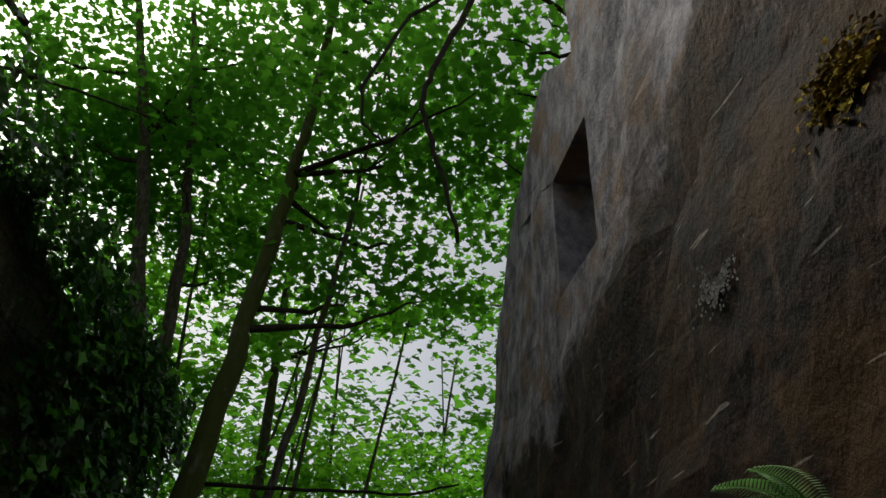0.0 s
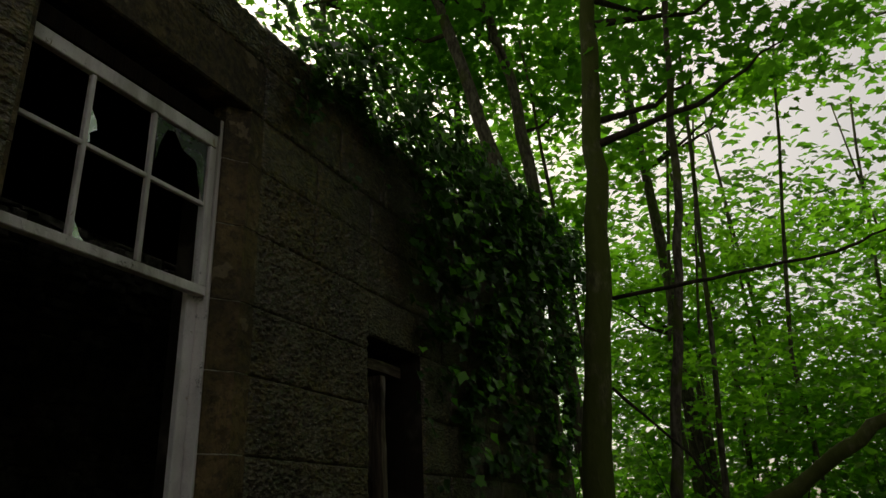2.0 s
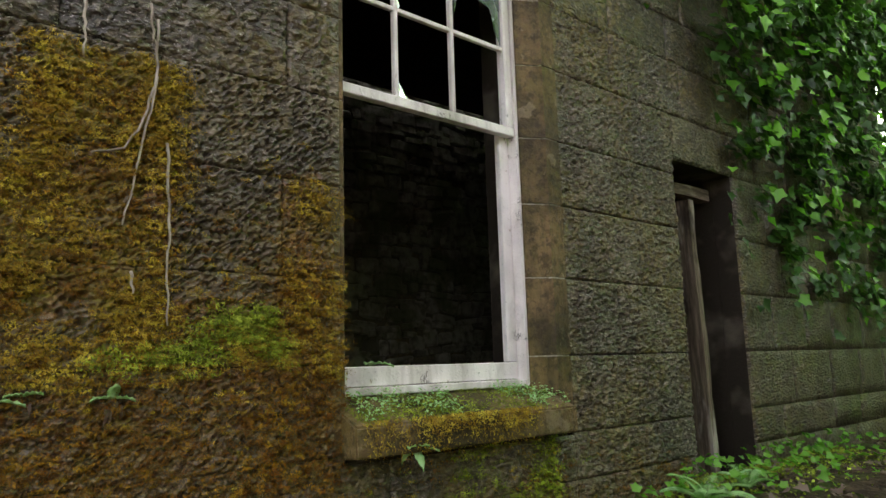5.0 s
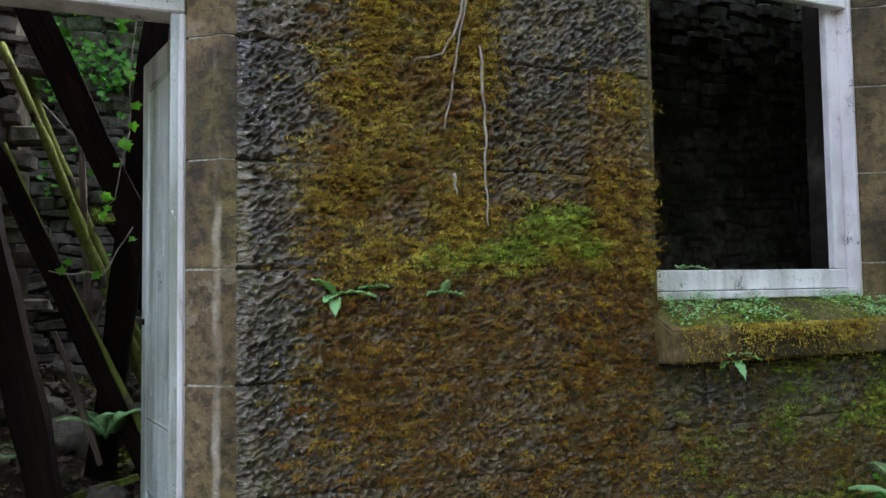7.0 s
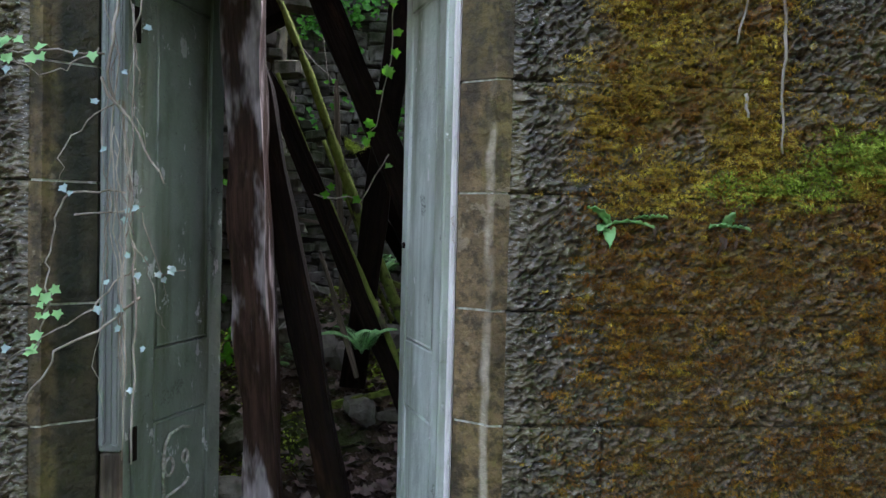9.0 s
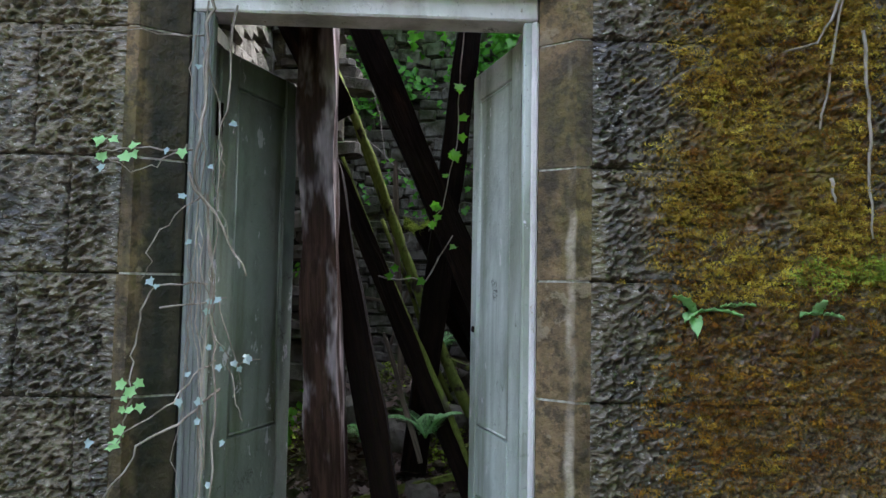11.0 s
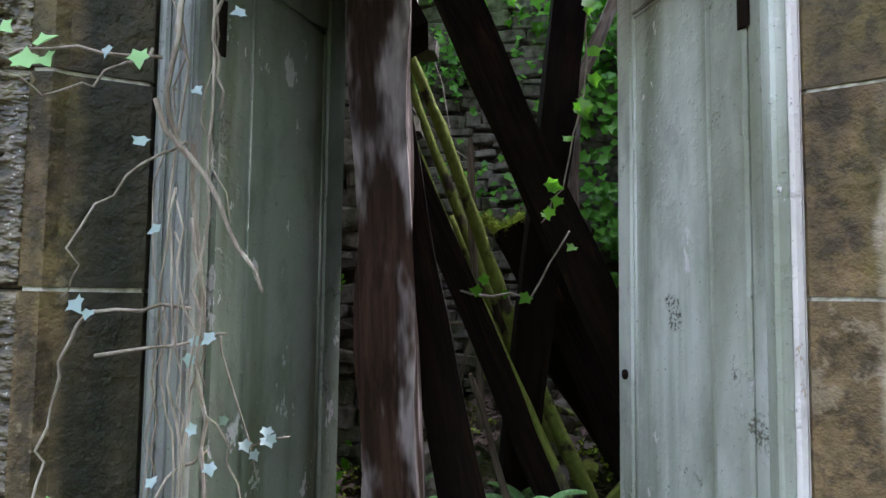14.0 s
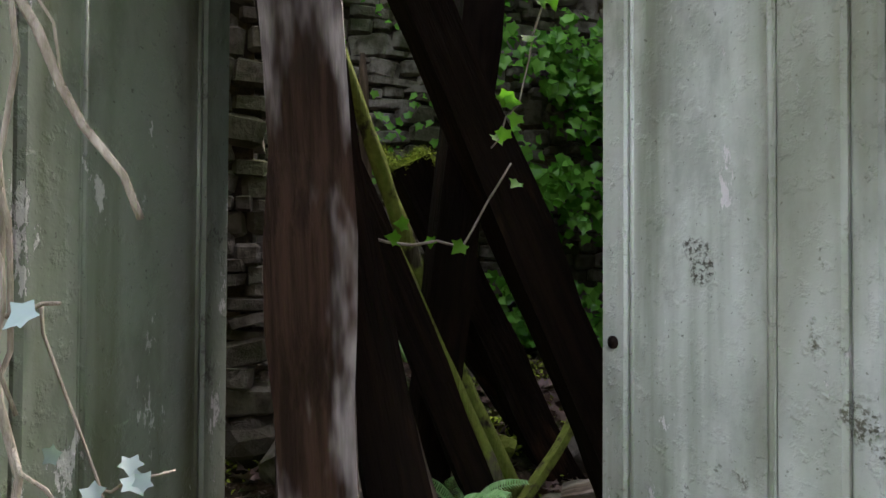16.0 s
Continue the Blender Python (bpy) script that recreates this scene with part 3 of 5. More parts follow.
def block_mesh(y0, y1, z0, z1, proud, edge=0.010):
    """An ashlar block: pecked face with eased, uneven arrises, standing proud of the joint."""
    near = -2.0 < (y0 + y1) / 2 < 4.4 and 0.4 < z1 < 3.3
    fine = near and -1.45 < (y0 + y1) / 2 < 1.6 and 0.6 < z1 < 2.6
    step = 0.0042 if fine else 0.0095 if near else (0.026 if (y0 + y1) / 2 < 6.2 and y0 > 0 else 0.06)
    ny, nz = max(3, int((y1 - y0) / step)), max(3, int((z1 - z0) / step))
    gy_, gz_ = np.meshgrid(np.linspace(y0, y1, ny), np.linspace(z0, z1, nz), indexing="ij")
    far_left = np.where(min(abs(y0 - e) for e in FLUSH) < 0.004, 1.0, 0.0)
    far_right = np.where(min(abs(y1 - e) for e in FLUSH) < 0.004, 1.0, 0.0)
    rim = np.minimum(np.minimum(gy_ - y0 + far_left, y1 - gy_ + far_right), np.minimum(gz_ - z0, z1 - gz_))
    fade = np.minimum(gy_ - y0 + 1 - far_left, y1 - gy_ + 1 - far_right) - 0.03 * lattice(gy_ * 0 + 3, gz_ * 30, 9)
    ragged = 0.012 * lattice(gy_ * 21, gz_ * 21, 10)
    relief = tooled(gy_, gz_) * (RELIEF if near else 0.022) * smooth01(-0.02, 0.016, rim) * smooth01(0.0, 0.03, fade)
    lost = smooth01(0.45, 0.6, gy_) * smooth01(1.5, 1.35, gy_) * smooth01(2.0, 1.7, gz_)
    gx_ = FX + proud + relief - 0.008 * (1 - smooth01(0.0, 0.004 + ragged, rim)) * (1 - 0.85 * lost)
    v = np.stack([gx_, gy_, gz_], -1).reshape(-1, 3)
    f = [(i * nz + j, (i + 1) * nz + j, (i + 1) * nz + j + 1, i * nz + j + 1) for i in range(ny - 1) for j in range(nz - 1)]
    loop = [i * nz for i in range(ny)] + [(ny - 1) * nz + j for j in range(1, nz)] + [i * nz + nz - 1 for i in range(ny - 2, -1, -1)] + [j for j in range(nz - 2, 0, -1)]
    n0 = len(v)
    back = [(FX - 0.05, v[k][1], v[k][2]) for k in loop]
    m = len(loop)
    f += [(loop[k], n0 + k, n0 + (k + 1) % m, loop[(k + 1) % m]) for k in range(m)]
    return mesh_of("ashlar_block", list(v) + back, f, True)


def ashlar(y0, y1, levels, joints, material, gap=0.003):
    """Courses of blocks between two ends; joints: level index -> places of upright joints."""
    for k in range(len(levels) - 1):
        ends = [y0] + joints.get(k, []) + [y1]
        for a, b in zip(ends[:-1], ends[1:]):
            part("ashlar_block", block_mesh(a + (gap / 2 if a not in FLUSH else 0.0005), b - (gap / 2 if b not in FLUSH else 0.0005), levels[k] + gap / 2, levels[k + 1] - gap / 2, rng.uniform(-0.001, 0.003)), material, wall_front)


def stagger(y0, y1, levels, mean, fixed=None):
    out = {}
    for k in range(len(levels) - 1):
        js, y = [], y0 + rng.uniform(0.35, 1.0) * mean
        while y < y1 - 0.3:
            js.append(float(y))
            y += rng.uniform(0.7, 1.3) * mean
        out[k] = js
    out.update(fixed or {})
    return out


LEV_A = [-0.3, 0.05, 0.40, 0.72, 1.055, 1.395, 1.72, 2.09, 2.45, 2.80, 3.20, 3.62, 3.98, TOP]
LEV_C = [-0.3, 0.10, 0.45, 0.80, 1.03, 1.41, 1.80, 2.18, 2.53, 2.93, 3.30, 3.62, 3.98, TOP]
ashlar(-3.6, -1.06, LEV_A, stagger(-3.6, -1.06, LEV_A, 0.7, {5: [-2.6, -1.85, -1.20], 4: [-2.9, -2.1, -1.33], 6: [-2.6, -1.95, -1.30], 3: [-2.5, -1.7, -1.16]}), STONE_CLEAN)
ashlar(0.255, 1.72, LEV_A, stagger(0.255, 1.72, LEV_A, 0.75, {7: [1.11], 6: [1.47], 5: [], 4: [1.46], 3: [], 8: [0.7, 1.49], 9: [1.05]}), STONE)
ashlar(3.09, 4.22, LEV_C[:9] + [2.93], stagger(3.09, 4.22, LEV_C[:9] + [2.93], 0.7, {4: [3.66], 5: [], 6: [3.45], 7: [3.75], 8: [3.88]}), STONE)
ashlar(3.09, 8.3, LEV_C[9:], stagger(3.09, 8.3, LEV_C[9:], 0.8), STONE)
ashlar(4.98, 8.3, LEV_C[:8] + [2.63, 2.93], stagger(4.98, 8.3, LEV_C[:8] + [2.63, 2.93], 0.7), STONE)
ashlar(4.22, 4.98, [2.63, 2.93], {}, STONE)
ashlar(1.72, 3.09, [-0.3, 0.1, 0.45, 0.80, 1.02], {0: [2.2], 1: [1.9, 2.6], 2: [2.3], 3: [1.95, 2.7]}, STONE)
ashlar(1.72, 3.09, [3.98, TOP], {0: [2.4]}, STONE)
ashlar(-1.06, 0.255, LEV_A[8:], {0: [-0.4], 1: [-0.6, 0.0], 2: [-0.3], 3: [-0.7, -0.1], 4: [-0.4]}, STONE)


def jamb_stones(edge, inner, levels, toward, margin):
    """Dressed jamb stones: a flat margin, then a splay running back to the frame. toward: +1 where the opening lies at higher y."""
    s = toward
    for z0, z1 in zip(levels[:-1], levels[1:]):
        w = rng.uniform(-0.003, 0.003)
        outline = [(FX + w, edge), (FX + w, edge + s * margin), (FX - 0.018 + w, edge + s * (margin + 0.014)), (FX - 0.075, inner), (-2.362, inner), (-2.362, edge)]
        part("jamb_stone", prism_mesh("jamb_stone", outline, z0 + 0.0035, z1 - 0.0035), SMOOTH, wall_front)
    k = 0.0045
    inset = [(FX - k, edge + s * k), (FX - k, edge + s * margin), (FX - 0.018 - k, edge + s * (margin + 0.012)), (FX - 0.077, inner - s * k), (-2.36, inner - s * k), (-2.36, edge + s * k)]
    part("lime_joint", prism_mesh("lime_joint", inset, levels[0] + 0.01, levels[-1] - 0.01), LIME, wall_front, "pale lime mortar in the joints")


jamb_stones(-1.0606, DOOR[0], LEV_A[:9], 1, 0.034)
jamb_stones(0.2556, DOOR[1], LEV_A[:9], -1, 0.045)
jamb_stones(1.7194, 1.755, [1.03, 1.41, 1.72, 2.09, 2.45, 2.80, 3.20, 3.62], 1, 0.018)
jamb_stones(3.0906, 2.872, [1.03, 1.41, 1.80, 2.18, 2.53, 2.93, 3.30, 3.62], -1, 0.105)
part("door_lintel", box_mesh("door_lintel", (-2.362, DOOR[0] + 0.002, 2.248), (FX + 0.004, DOOR[1] - 0.002, 2.447), 0.008), SMOOTH, wall_front)
part("window_lintel", box_mesh("window_lintel", (-2.362, 1.723, 3.624), (FX + 0.006, 3.084, 3.976), 0.01), SMOOTH, wall_front)
# sloping stone sill
sill = bmesh.new()
sv = [sill.verts.new(p) for y in (1.723, 3.0) for p in ((-2.36, y, 1.265), (-2.30, y, 1.262), (-2.105, y, 1.165), (-2.10, y, 1.05), (-2.36, y, 1.035))]
sill.faces.new(sv[:5][::-1])
sill.faces.new(sv[5:])
for i in range(5):
    sill.faces.new((sv[i], sv[(i + 1) % 5], sv[5 + (i + 1) % 5], sv[5 + i]))
bmesh.ops.recalc_face_normals(sill, faces=sill.faces[:])
bmesh.ops.bevel(sill, geom=sill.edges[:], offset=0.008, segments=2, affect="EDGES")
sill_me = bpy.data.meshes.new("window_sill")
sill.to_mesh(sill_me)
part("window_sill", sill_me, SMOOTH, wall_front, "projecting stone sill with moss on it")

# ---- the wall across the path ----
RX = 1.0
right_outline = [(0.32, -0.5), (4.45, -0.5), (4.42, 2.4), (4.2, 3.7), (3.75, 4.3), (3.15, 4.75), (2.9, 4.95), (2.62, 4.75), (2.42, 4.6), (2.36, 5.2), (2.0, 5.5), (1.2, 5.75), (0.32, 5.9)]


def right_wall():
    """A tall side wall with a broken end and a narrow slit window."""
    hole = [(2.30, 3.26), (2.80, 3.26), (2.80, 4.0), (2.30, 4.0)]
    bm = bmesh.new()
    def ring(pts, x):
        return [bm.verts.new((x, y, z)) for y, z in pts]
    def cap(x):
        o, h = ring(right_outline, x), ring(hole, x)
        es = [bm.edges.new((r[i], r[(i + 1) % len(r)])) for r in (o, h) for i in range(len(r))]
        bmesh.ops.triangle_fill(bm, edges=es, use_beauty=True)
        return o, h
    o0, h0 = cap(RX)
    o1, h1 = cap(RX + 0.6)
    for a, b in ((o0, o1), (h0, h1)):
        for i in range(len(a)):
            bm.faces.new((a[i], a[(i + 1) % len(a)], b[(i + 1) % len(a)], b[i]))
    bmesh.ops.recalc_face_normals(bm, faces=bm.faces[:])
    for _ in range(5):
        long = [e for e in bm.edges if e.calc_length() > 0.22]
        bmesh.ops.subdivide_edges(bm, edges=long, cuts=1)
        bmesh.ops.triangulate(bm, faces=[f for f in bm.faces if len(f.verts) > 4])
    for v in bm.verts:
        q = v.co
        k = 0.05 if q.y < 2.0 or q.y > 2.95 or q.z < 3.0 else 0.012
        v.co.x += k * noise.noise(q * 1.9) + 0.4 * k * noise.noise(q * 6)
        if q.y > 2.9 or q.z > 4.3:
            v.co.y += 0.07 * noise.noise(q * 3.1)
            v.co.z += 0.06 * noise.noise(q * 2.7 + Vector((9, 0, 0)))
    me = bpy.data.meshes.new("wall_side")
    bm.to_mesh(me)
    bm.free()
    return me


wall_side = tagged(part("wall_side", right_wall(), SIDE_SHADE_STONE), "tall stone side wall with a slit window and broken end", "wall", kind="structure")

# ---- indoors: rubble walls ----
def rubble_wall(name, origin, u, v_top, length, normal, label, seed, stone=(0.17, 0.085), base=-0.2):
    """A wall of rough stones in uneven courses on a mortar core. u: the way that it runs; normal: its face."""
    r = np.random.default_rng(seed)
    u, nrm, o = Vector(u), Vector(normal), Vector(origin)
    thing = tagged(empty(name), label, "wall", kind="structure")
    lo = o + u * 0 - nrm * 0.45
    hi = o + u * length
    a = [min(lo[i], hi[i]) for i in range(3)]
    b = [max(lo[i], hi[i]) for i in range(3)]
    part("wall_core", box_mesh("wall_core", (a[0], a[1], base), (b[0], b[1], v_top), 0), RUBBLE_MORTAR, thing)
    shapes = []
    for k in range(9):
        bm = bmesh.new()
        bmesh.ops.create_cube(bm, size=2)
        for p in bm.verts:
            p.co += Vector([0.22 * noise.noise(p.co * 1.7 + Vector((k * 5.1, seed, i * 3.3))) for i in range(3)])
        bmesh.ops.bevel(bm, geom=bm.edges[:], offset=0.30, segments=1, affect="EDGES")
        for p in bm.verts:
            p.co *= 1 + 0.14 * noise.noise(p.co * 2.1 + Vector((k * 2.7, seed, 0)))
        me = bpy.data.meshes.new("stone")
        bm.to_mesh(me)
        bm.free()
        me.materials.append(RUBBLE)
        shapes.append(me)
    z, rest, count = base + 0.3, [], 0
    frame_m = Matrix((u, nrm, Vector((0, 0, 1)))).transposed().to_4x4()
    while z < v_top:
        h = stone[1] * r.uniform(0.55, 1.5)
        s = r.uniform(0, 0.1)
        while s < length:
            w = stone[0] * r.uniform(0.4, 1.8)
            sway = 0.06 * math.sin(s * 1.9 + seed) + 0.03 * math.sin(s * 5.3 + z * 2) + r.normal() * 0.012
            tall = r.uniform(0.36, 0.66)
            m = Matrix.Translation(o + u * (s + w / 2) + Vector((0, 0, z + h / 2 + sway)) + nrm * r.uniform(-0.06, -0.03)) @ frame_m @ Matrix.Rotation(r.normal() * 0.10, 4, "Y") @ Matrix.Diagonal((w * r.uniform(0.46, 0.53), 0.085, h * tall, 1))
            me = shapes[int(r.integers(9))]
            if count < 290:
                part("stone", me, RUBBLE, thing, at=m)
            else:
                rest.append((me, m))
            count += 1
            s += w
        z += h
    if rest:
        bm = bmesh.new()
        for me, m in rest:
            n0 = len(bm.verts)
            bm.from_mesh(me)
            bm.verts.ensure_lookup_table()
            for q in bm.verts[n0:]:
                q.co = m @ q.co
        me = bpy.data.meshes.new("stones")
        bm.to_mesh(me)
        bm.free()
        tagged(part("stones", me, RUBBLE, thing), kind="stuff")
    return thing


BACK = -5.9
rubble_wall("wall_back", (BACK, -1.7, 0), (0, 1, 0), 3.7, 3.6, (1, 0, 0), "roofless rubble back wall grown over with ivy", 3, base=0.2)
rubble_wall("wall_inner_left", (-2.68, -1.12, 0), (-1, 0, 0), 3.6, 3.2, (0, 1, 0), "mossy rubble cross wall beside the door", 4, (0.16, 0.085), base=-0.1)
# Pier added to fill the gap seen beside the left leaf, set by sight lines.
rubble_wall("wall_pier", (-4.3, -1.11, 0), (0, 1, 0), 3.3, 0.40, (1, 0, 0), "mossy rubble pier standing out from the cross wall", 8, (0.13, 0.075), base=0.1)
rubble_wall("wall_partition", (-2.68, 1.48, 0), (-1, 0, 0), 3.9, 3.2, (0, -1, 0), "dark rubble partition between the rooms", 5, (0.3, 0.16), base=0.0)
rubble_wall("wall_room_back", (-5.3, 1.52, 0), (0, 1, 0), 5.2, 6.7, (1, 0, 0), "dark rubble wall behind the window", 6, (0.2, 0.115), base=0.2)
# added ceiling darkens the room behind the window, a gap lights its back wall
tagged(part("ceiling", box_mesh("ceiling", (-5.12, 1.51, 4.02), (-2.67, 8.3, 4.2), 0), TIMBER_DARK), "added dark boarded ceiling, open to light the back wall", "ceiling", kind="structure")
tagged(part("wall_gable", box_mesh("wall_gable", (-5.72, 8.0, -0.2), (-2.664, 8.3, 4.0), 0), MORTAR), "plain stone end wall", "wall", kind="structure")
tagged(part("wall_gable_left", box_mesh("wall_gable_left", (-6.3, -3.6, -0.4), (-2.664, -3.2, 3.6), 0), MORTAR), "plain stone end wall", "wall", kind="structure")

# ---- window ----
window = tagged(empty("window_1", (-2.29, 2.32, 1.26)), "tall white sash window, paint peeling, upper panes broken", "window", kind="structure")
WM = Matrix.Translation((2.29, -2.32, -1.26))


def wpart(name, lo, hi, parent, mat=None, label="", bevel=0.004):
    ob = part(name, box_mesh(name, lo, hi, bevel), mat or WHITE, parent, label)
    if parent is window:
        ob.matrix_basis = WM
    return ob


wpart("box_frame", (-2.40, 2.855, 1.27), (-2.285, 2.96, 3.52), window)
wpart("box_frame", (-2.40, 1.60, 1.27), (-2.285, 1.70, 3.52), window)
wpart("frame_head", (-2.40, 1.702, 3.42), (-2.287, 2.853, 3.52), window, TIMBER_DARK)
wpart("bottom_board", (-2.40, 1.702, 1.268), (-2.29, 2.853, 1.30), window)
upper = wpart("upper_sash", (-2.335, 1.702, 3.345), (-2.297, 2.853, 3.418), window)
for y in (2.098, 2.446):
    wpart("glazing_bar", (-2.330, y - 0.012, 2.585), (-2.302, y + 0.012, 3.343), upper)
wpart("glazing_bar", (-2.328, 1.75, 2.995), (-2.304, 2.803, 3.018), upper)
wpart("meeting_rail", (-2.338, 1.702, 2.535), (-2.294, 2.853, 2.583), upper)
wpart("sash_stile", (-2.335, 2.805, 2.585), (-2.298, 2.853, 3.343), upper)
wpart("sash_stile", (-2.335, 1.702, 2.585), (-2.298, 1.748, 3.343), upper)
lower = wpart("lower_sash", (-2.378, 1.702, 1.303), (-2.340, 2.853, 1.385), window)
wpart("sash_stile", (-2.378, 2.785, 1.387), (-2.342, 2.853, 2.60), lower)
wpart("sash_stile", (-2.378, 1.702, 1.387), (-2.342, 1.75, 2.60), lower)


def shard(pts):
    v = [(-2.317, y, z) for y, z in pts] + [(-2.314, y, z) for y, z in pts]
    n = len(pts)
    f = [tuple(range(n)), tuple(range(n, 2 * n))[::-1]] + [(i, (i + 1) % n, n + (i + 1) % n, n + i) for i in range(n)]
    ob = part("broken_glass", mesh_of("broken_glass", v, f), GLASS, upper, "dusty broken glass")
    ob.visible_shadow = False


shard([(2.459, 3.34), (2.80, 3.34), (2.80, 3.02), (2.76, 3.10), (2.73, 3.22), (2.64, 3.24), (2.58, 3.31), (2.53, 3.30), (2.50, 3.22), (2.48, 3.12)])
shard([(2.111, 3.02), (2.13, 3.03), (2.122, 3.07), (2.155, 3.10), (2.145, 3.14), (2.111, 3.19)])
shard([(2.111, 2.585), (2.18, 2.585), (2.15, 2.605), (2.13, 2.64), (2.111, 2.67)])

# ---- door frame and leaves ----
door_frame = tagged(empty("door_frame", (-2.32, -0.4, 0)), "weathered pale green door frame, bare wood below", "door frame", kind="structure")
DM = Matrix.Translation((2.32, 0.4, 0))
for nm, lo, hi, mt in (
        ("frame_post", (-2.33, 0.071, -0.1), (-2.287, 0.113, 2.17), GREEN),
        ("frame_post", (-2.33, -0.908, 0.62), (-2.287, -0.846, 2.17), FRAME_PAINT),
        ("post_foot", (-2.328, -0.906, -0.1), (-2.289, -0.85, 0.617), TIMBER_PALE),
        ("frame_bead", (-2.2865, 0.093, -0.1), (-2.276, 0.114, 2.168), WHITE),
        ("frame_bead", (-2.2865, -0.905, 0.64), (-2.279, -0.888, 2.168), FRAME_PAINT),
        ("frame_bead", (-2.2865, -0.872, 0.64), (-2.281, -0.850, 2.168), FRAME_PAINT),
        ("frame_head", (-2.40, -0.907, 2.172), (-2.285, 0.113, 2.242), WHITE)):
    part(nm, box_mesh(nm, lo, hi, 0.006), mt, door_frame, at=DM)


def door_leaf(name, hinge, free, height, stiles, material, label):
    """A narrow panelled leaf; own x runs from hinge to free edge, own y is its face. stiles: inner edges of the two uprights."""
    a, b = Vector((*hinge, 0.03)), Vector((*free, 0.03))
    w = (b - a).length
    x = (b - a).normalized()
    y = Vector((0, 0, 1)).cross(x)
    thing = empty(name)
    thing.matrix_world = Matrix.Translation(a) @ Matrix((x, y, Vector((0, 0, 1)))).transposed().to_4x4()
    t = 0.021
    s0, s1 = stiles
    def bit(nm, lo, hi, bev=0.004):
        return part(nm, box_mesh(nm, lo, hi, bev), material, thing)
    bit("edge_strip", (0, -t + 0.004, 0), (0.044, t - 0.004, height), 0.006)
    bit("hinge_stile", (0.046, -t, 0), (s0, t, height), 0.006)
    bit("free_stile", (s1, -t, 0), (w, t, height), 0.005)
    for z0, z1 in ((height - 0.105, height), (0.60, 0.84), (0, 0.2)):
        bit("rail", (s0 + 0.001, -t + 0.001, z0), (s1 - 0.002, t - 0.001, z1))
    for z0, z1 in ((0.843, height - 0.108), (0.203, 0.597)):
        bit("panel", (s0 + 0.002, -t + 0.005, z0), (s1 - 0.004, t - 0.005, z1), 0.002)
        for s in (-1, 1):
            for u in (s0 + 0.010, s1 - 0.012):
                pts = [(u, s * (t - 0.006), z0 + 0.006), (u, s * (t - 0.006), z1 - 0.006)]
                part("moulding", sweep_mesh("moulding", pts, [0.005, 0.005], 8), material, thing)
            for z in (z0 + 0.007, z1 - 0.007):
                pts = [(s0 + 0.012, s * (t - 0.006), z), (s1 - 0.014, s * (t - 0.006), z)]
                part("moulding", sweep_mesh("moulding", pts, [0.005, 0.005], 8), material, thing)
    for z in (0.5, height - 0.29):
        for s in (-1, 1):
            part("hinge", box_mesh("hinge", (0.03, s * t - 0.003, z), (0.062, s * t + 0.003, z + 0.11), 0.002), TIMBER_DARK, thing, "rusted hinge")
    return tagged(thing, label, "door")


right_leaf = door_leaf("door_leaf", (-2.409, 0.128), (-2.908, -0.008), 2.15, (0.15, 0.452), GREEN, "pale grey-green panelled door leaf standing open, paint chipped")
left_leaf = door_leaf("door_leaf", (-2.445, -0.910), (-2.912, -0.716), 2.10, (0.14, 0.425), GREEN_SHADE_STAINED, "dull green panelled door leaf standing open, stained, painted darker for shade")
part("keyhole", sweep_mesh("keyhole", [(0.482, -0.026, 1.19), (0.482, 0.026, 1.19)], [0.012, 0.012], 12), TIMBER_DARK, right_leaf, "dark keyhole")

# ---- fallen roof timbers ----
beam("timber_post", (-2.77, -0.495, 0.05), (-2.77, -0.66, 3.1), 0.24, 0.15, TIMBER, "rotten upright timber with bleached streaks standing in the doorway", 1.7, 0.35, False, 0.68)
beam("leaning_timber", (-2.95, -0.225, 0.05), (-2.93, -0.61, 1.95), 0.125, 0.10, TIMBER_DARK, "dark timber leaning behind the doorway post", 2.3, 0.2)
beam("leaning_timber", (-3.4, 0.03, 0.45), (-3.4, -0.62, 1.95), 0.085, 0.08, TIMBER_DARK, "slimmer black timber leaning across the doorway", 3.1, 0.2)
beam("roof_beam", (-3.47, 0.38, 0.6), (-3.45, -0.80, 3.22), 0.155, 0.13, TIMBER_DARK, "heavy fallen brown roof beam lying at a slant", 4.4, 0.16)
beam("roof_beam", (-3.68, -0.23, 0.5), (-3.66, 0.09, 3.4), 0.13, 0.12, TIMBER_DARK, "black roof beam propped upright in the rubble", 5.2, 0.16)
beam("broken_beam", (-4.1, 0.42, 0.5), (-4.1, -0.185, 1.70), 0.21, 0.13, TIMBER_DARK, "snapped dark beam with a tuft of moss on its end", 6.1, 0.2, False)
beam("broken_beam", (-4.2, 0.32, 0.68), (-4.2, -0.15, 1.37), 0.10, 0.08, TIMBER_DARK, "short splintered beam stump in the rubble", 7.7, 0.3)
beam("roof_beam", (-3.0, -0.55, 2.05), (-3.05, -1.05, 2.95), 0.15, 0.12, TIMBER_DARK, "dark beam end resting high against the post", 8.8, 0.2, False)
beam("bleached_post", (-5.0, 0.22, 0.6), (-5.0, 0.22, 2.5), 0.085, 0.08, TIMBER_PALE, "bleached bare timber upright before the back wall", 9.5, 0.2, False)
beam("bleached_post", (-5.0, 0.215, 2.48), (-4.95, 0.50, 3.15), 0.075, 0.07, TIMBER_PALE, "bleached bare branch standing out from the post", 9.9, 0.2)
beam("rail", (-4.65, -0.62, 1.32), (-4.6, -0.30, 1.27), 0.03, 0.02, TIMBER_PALE, "thin pale lath of a broken frame", 10.5, 0.1)
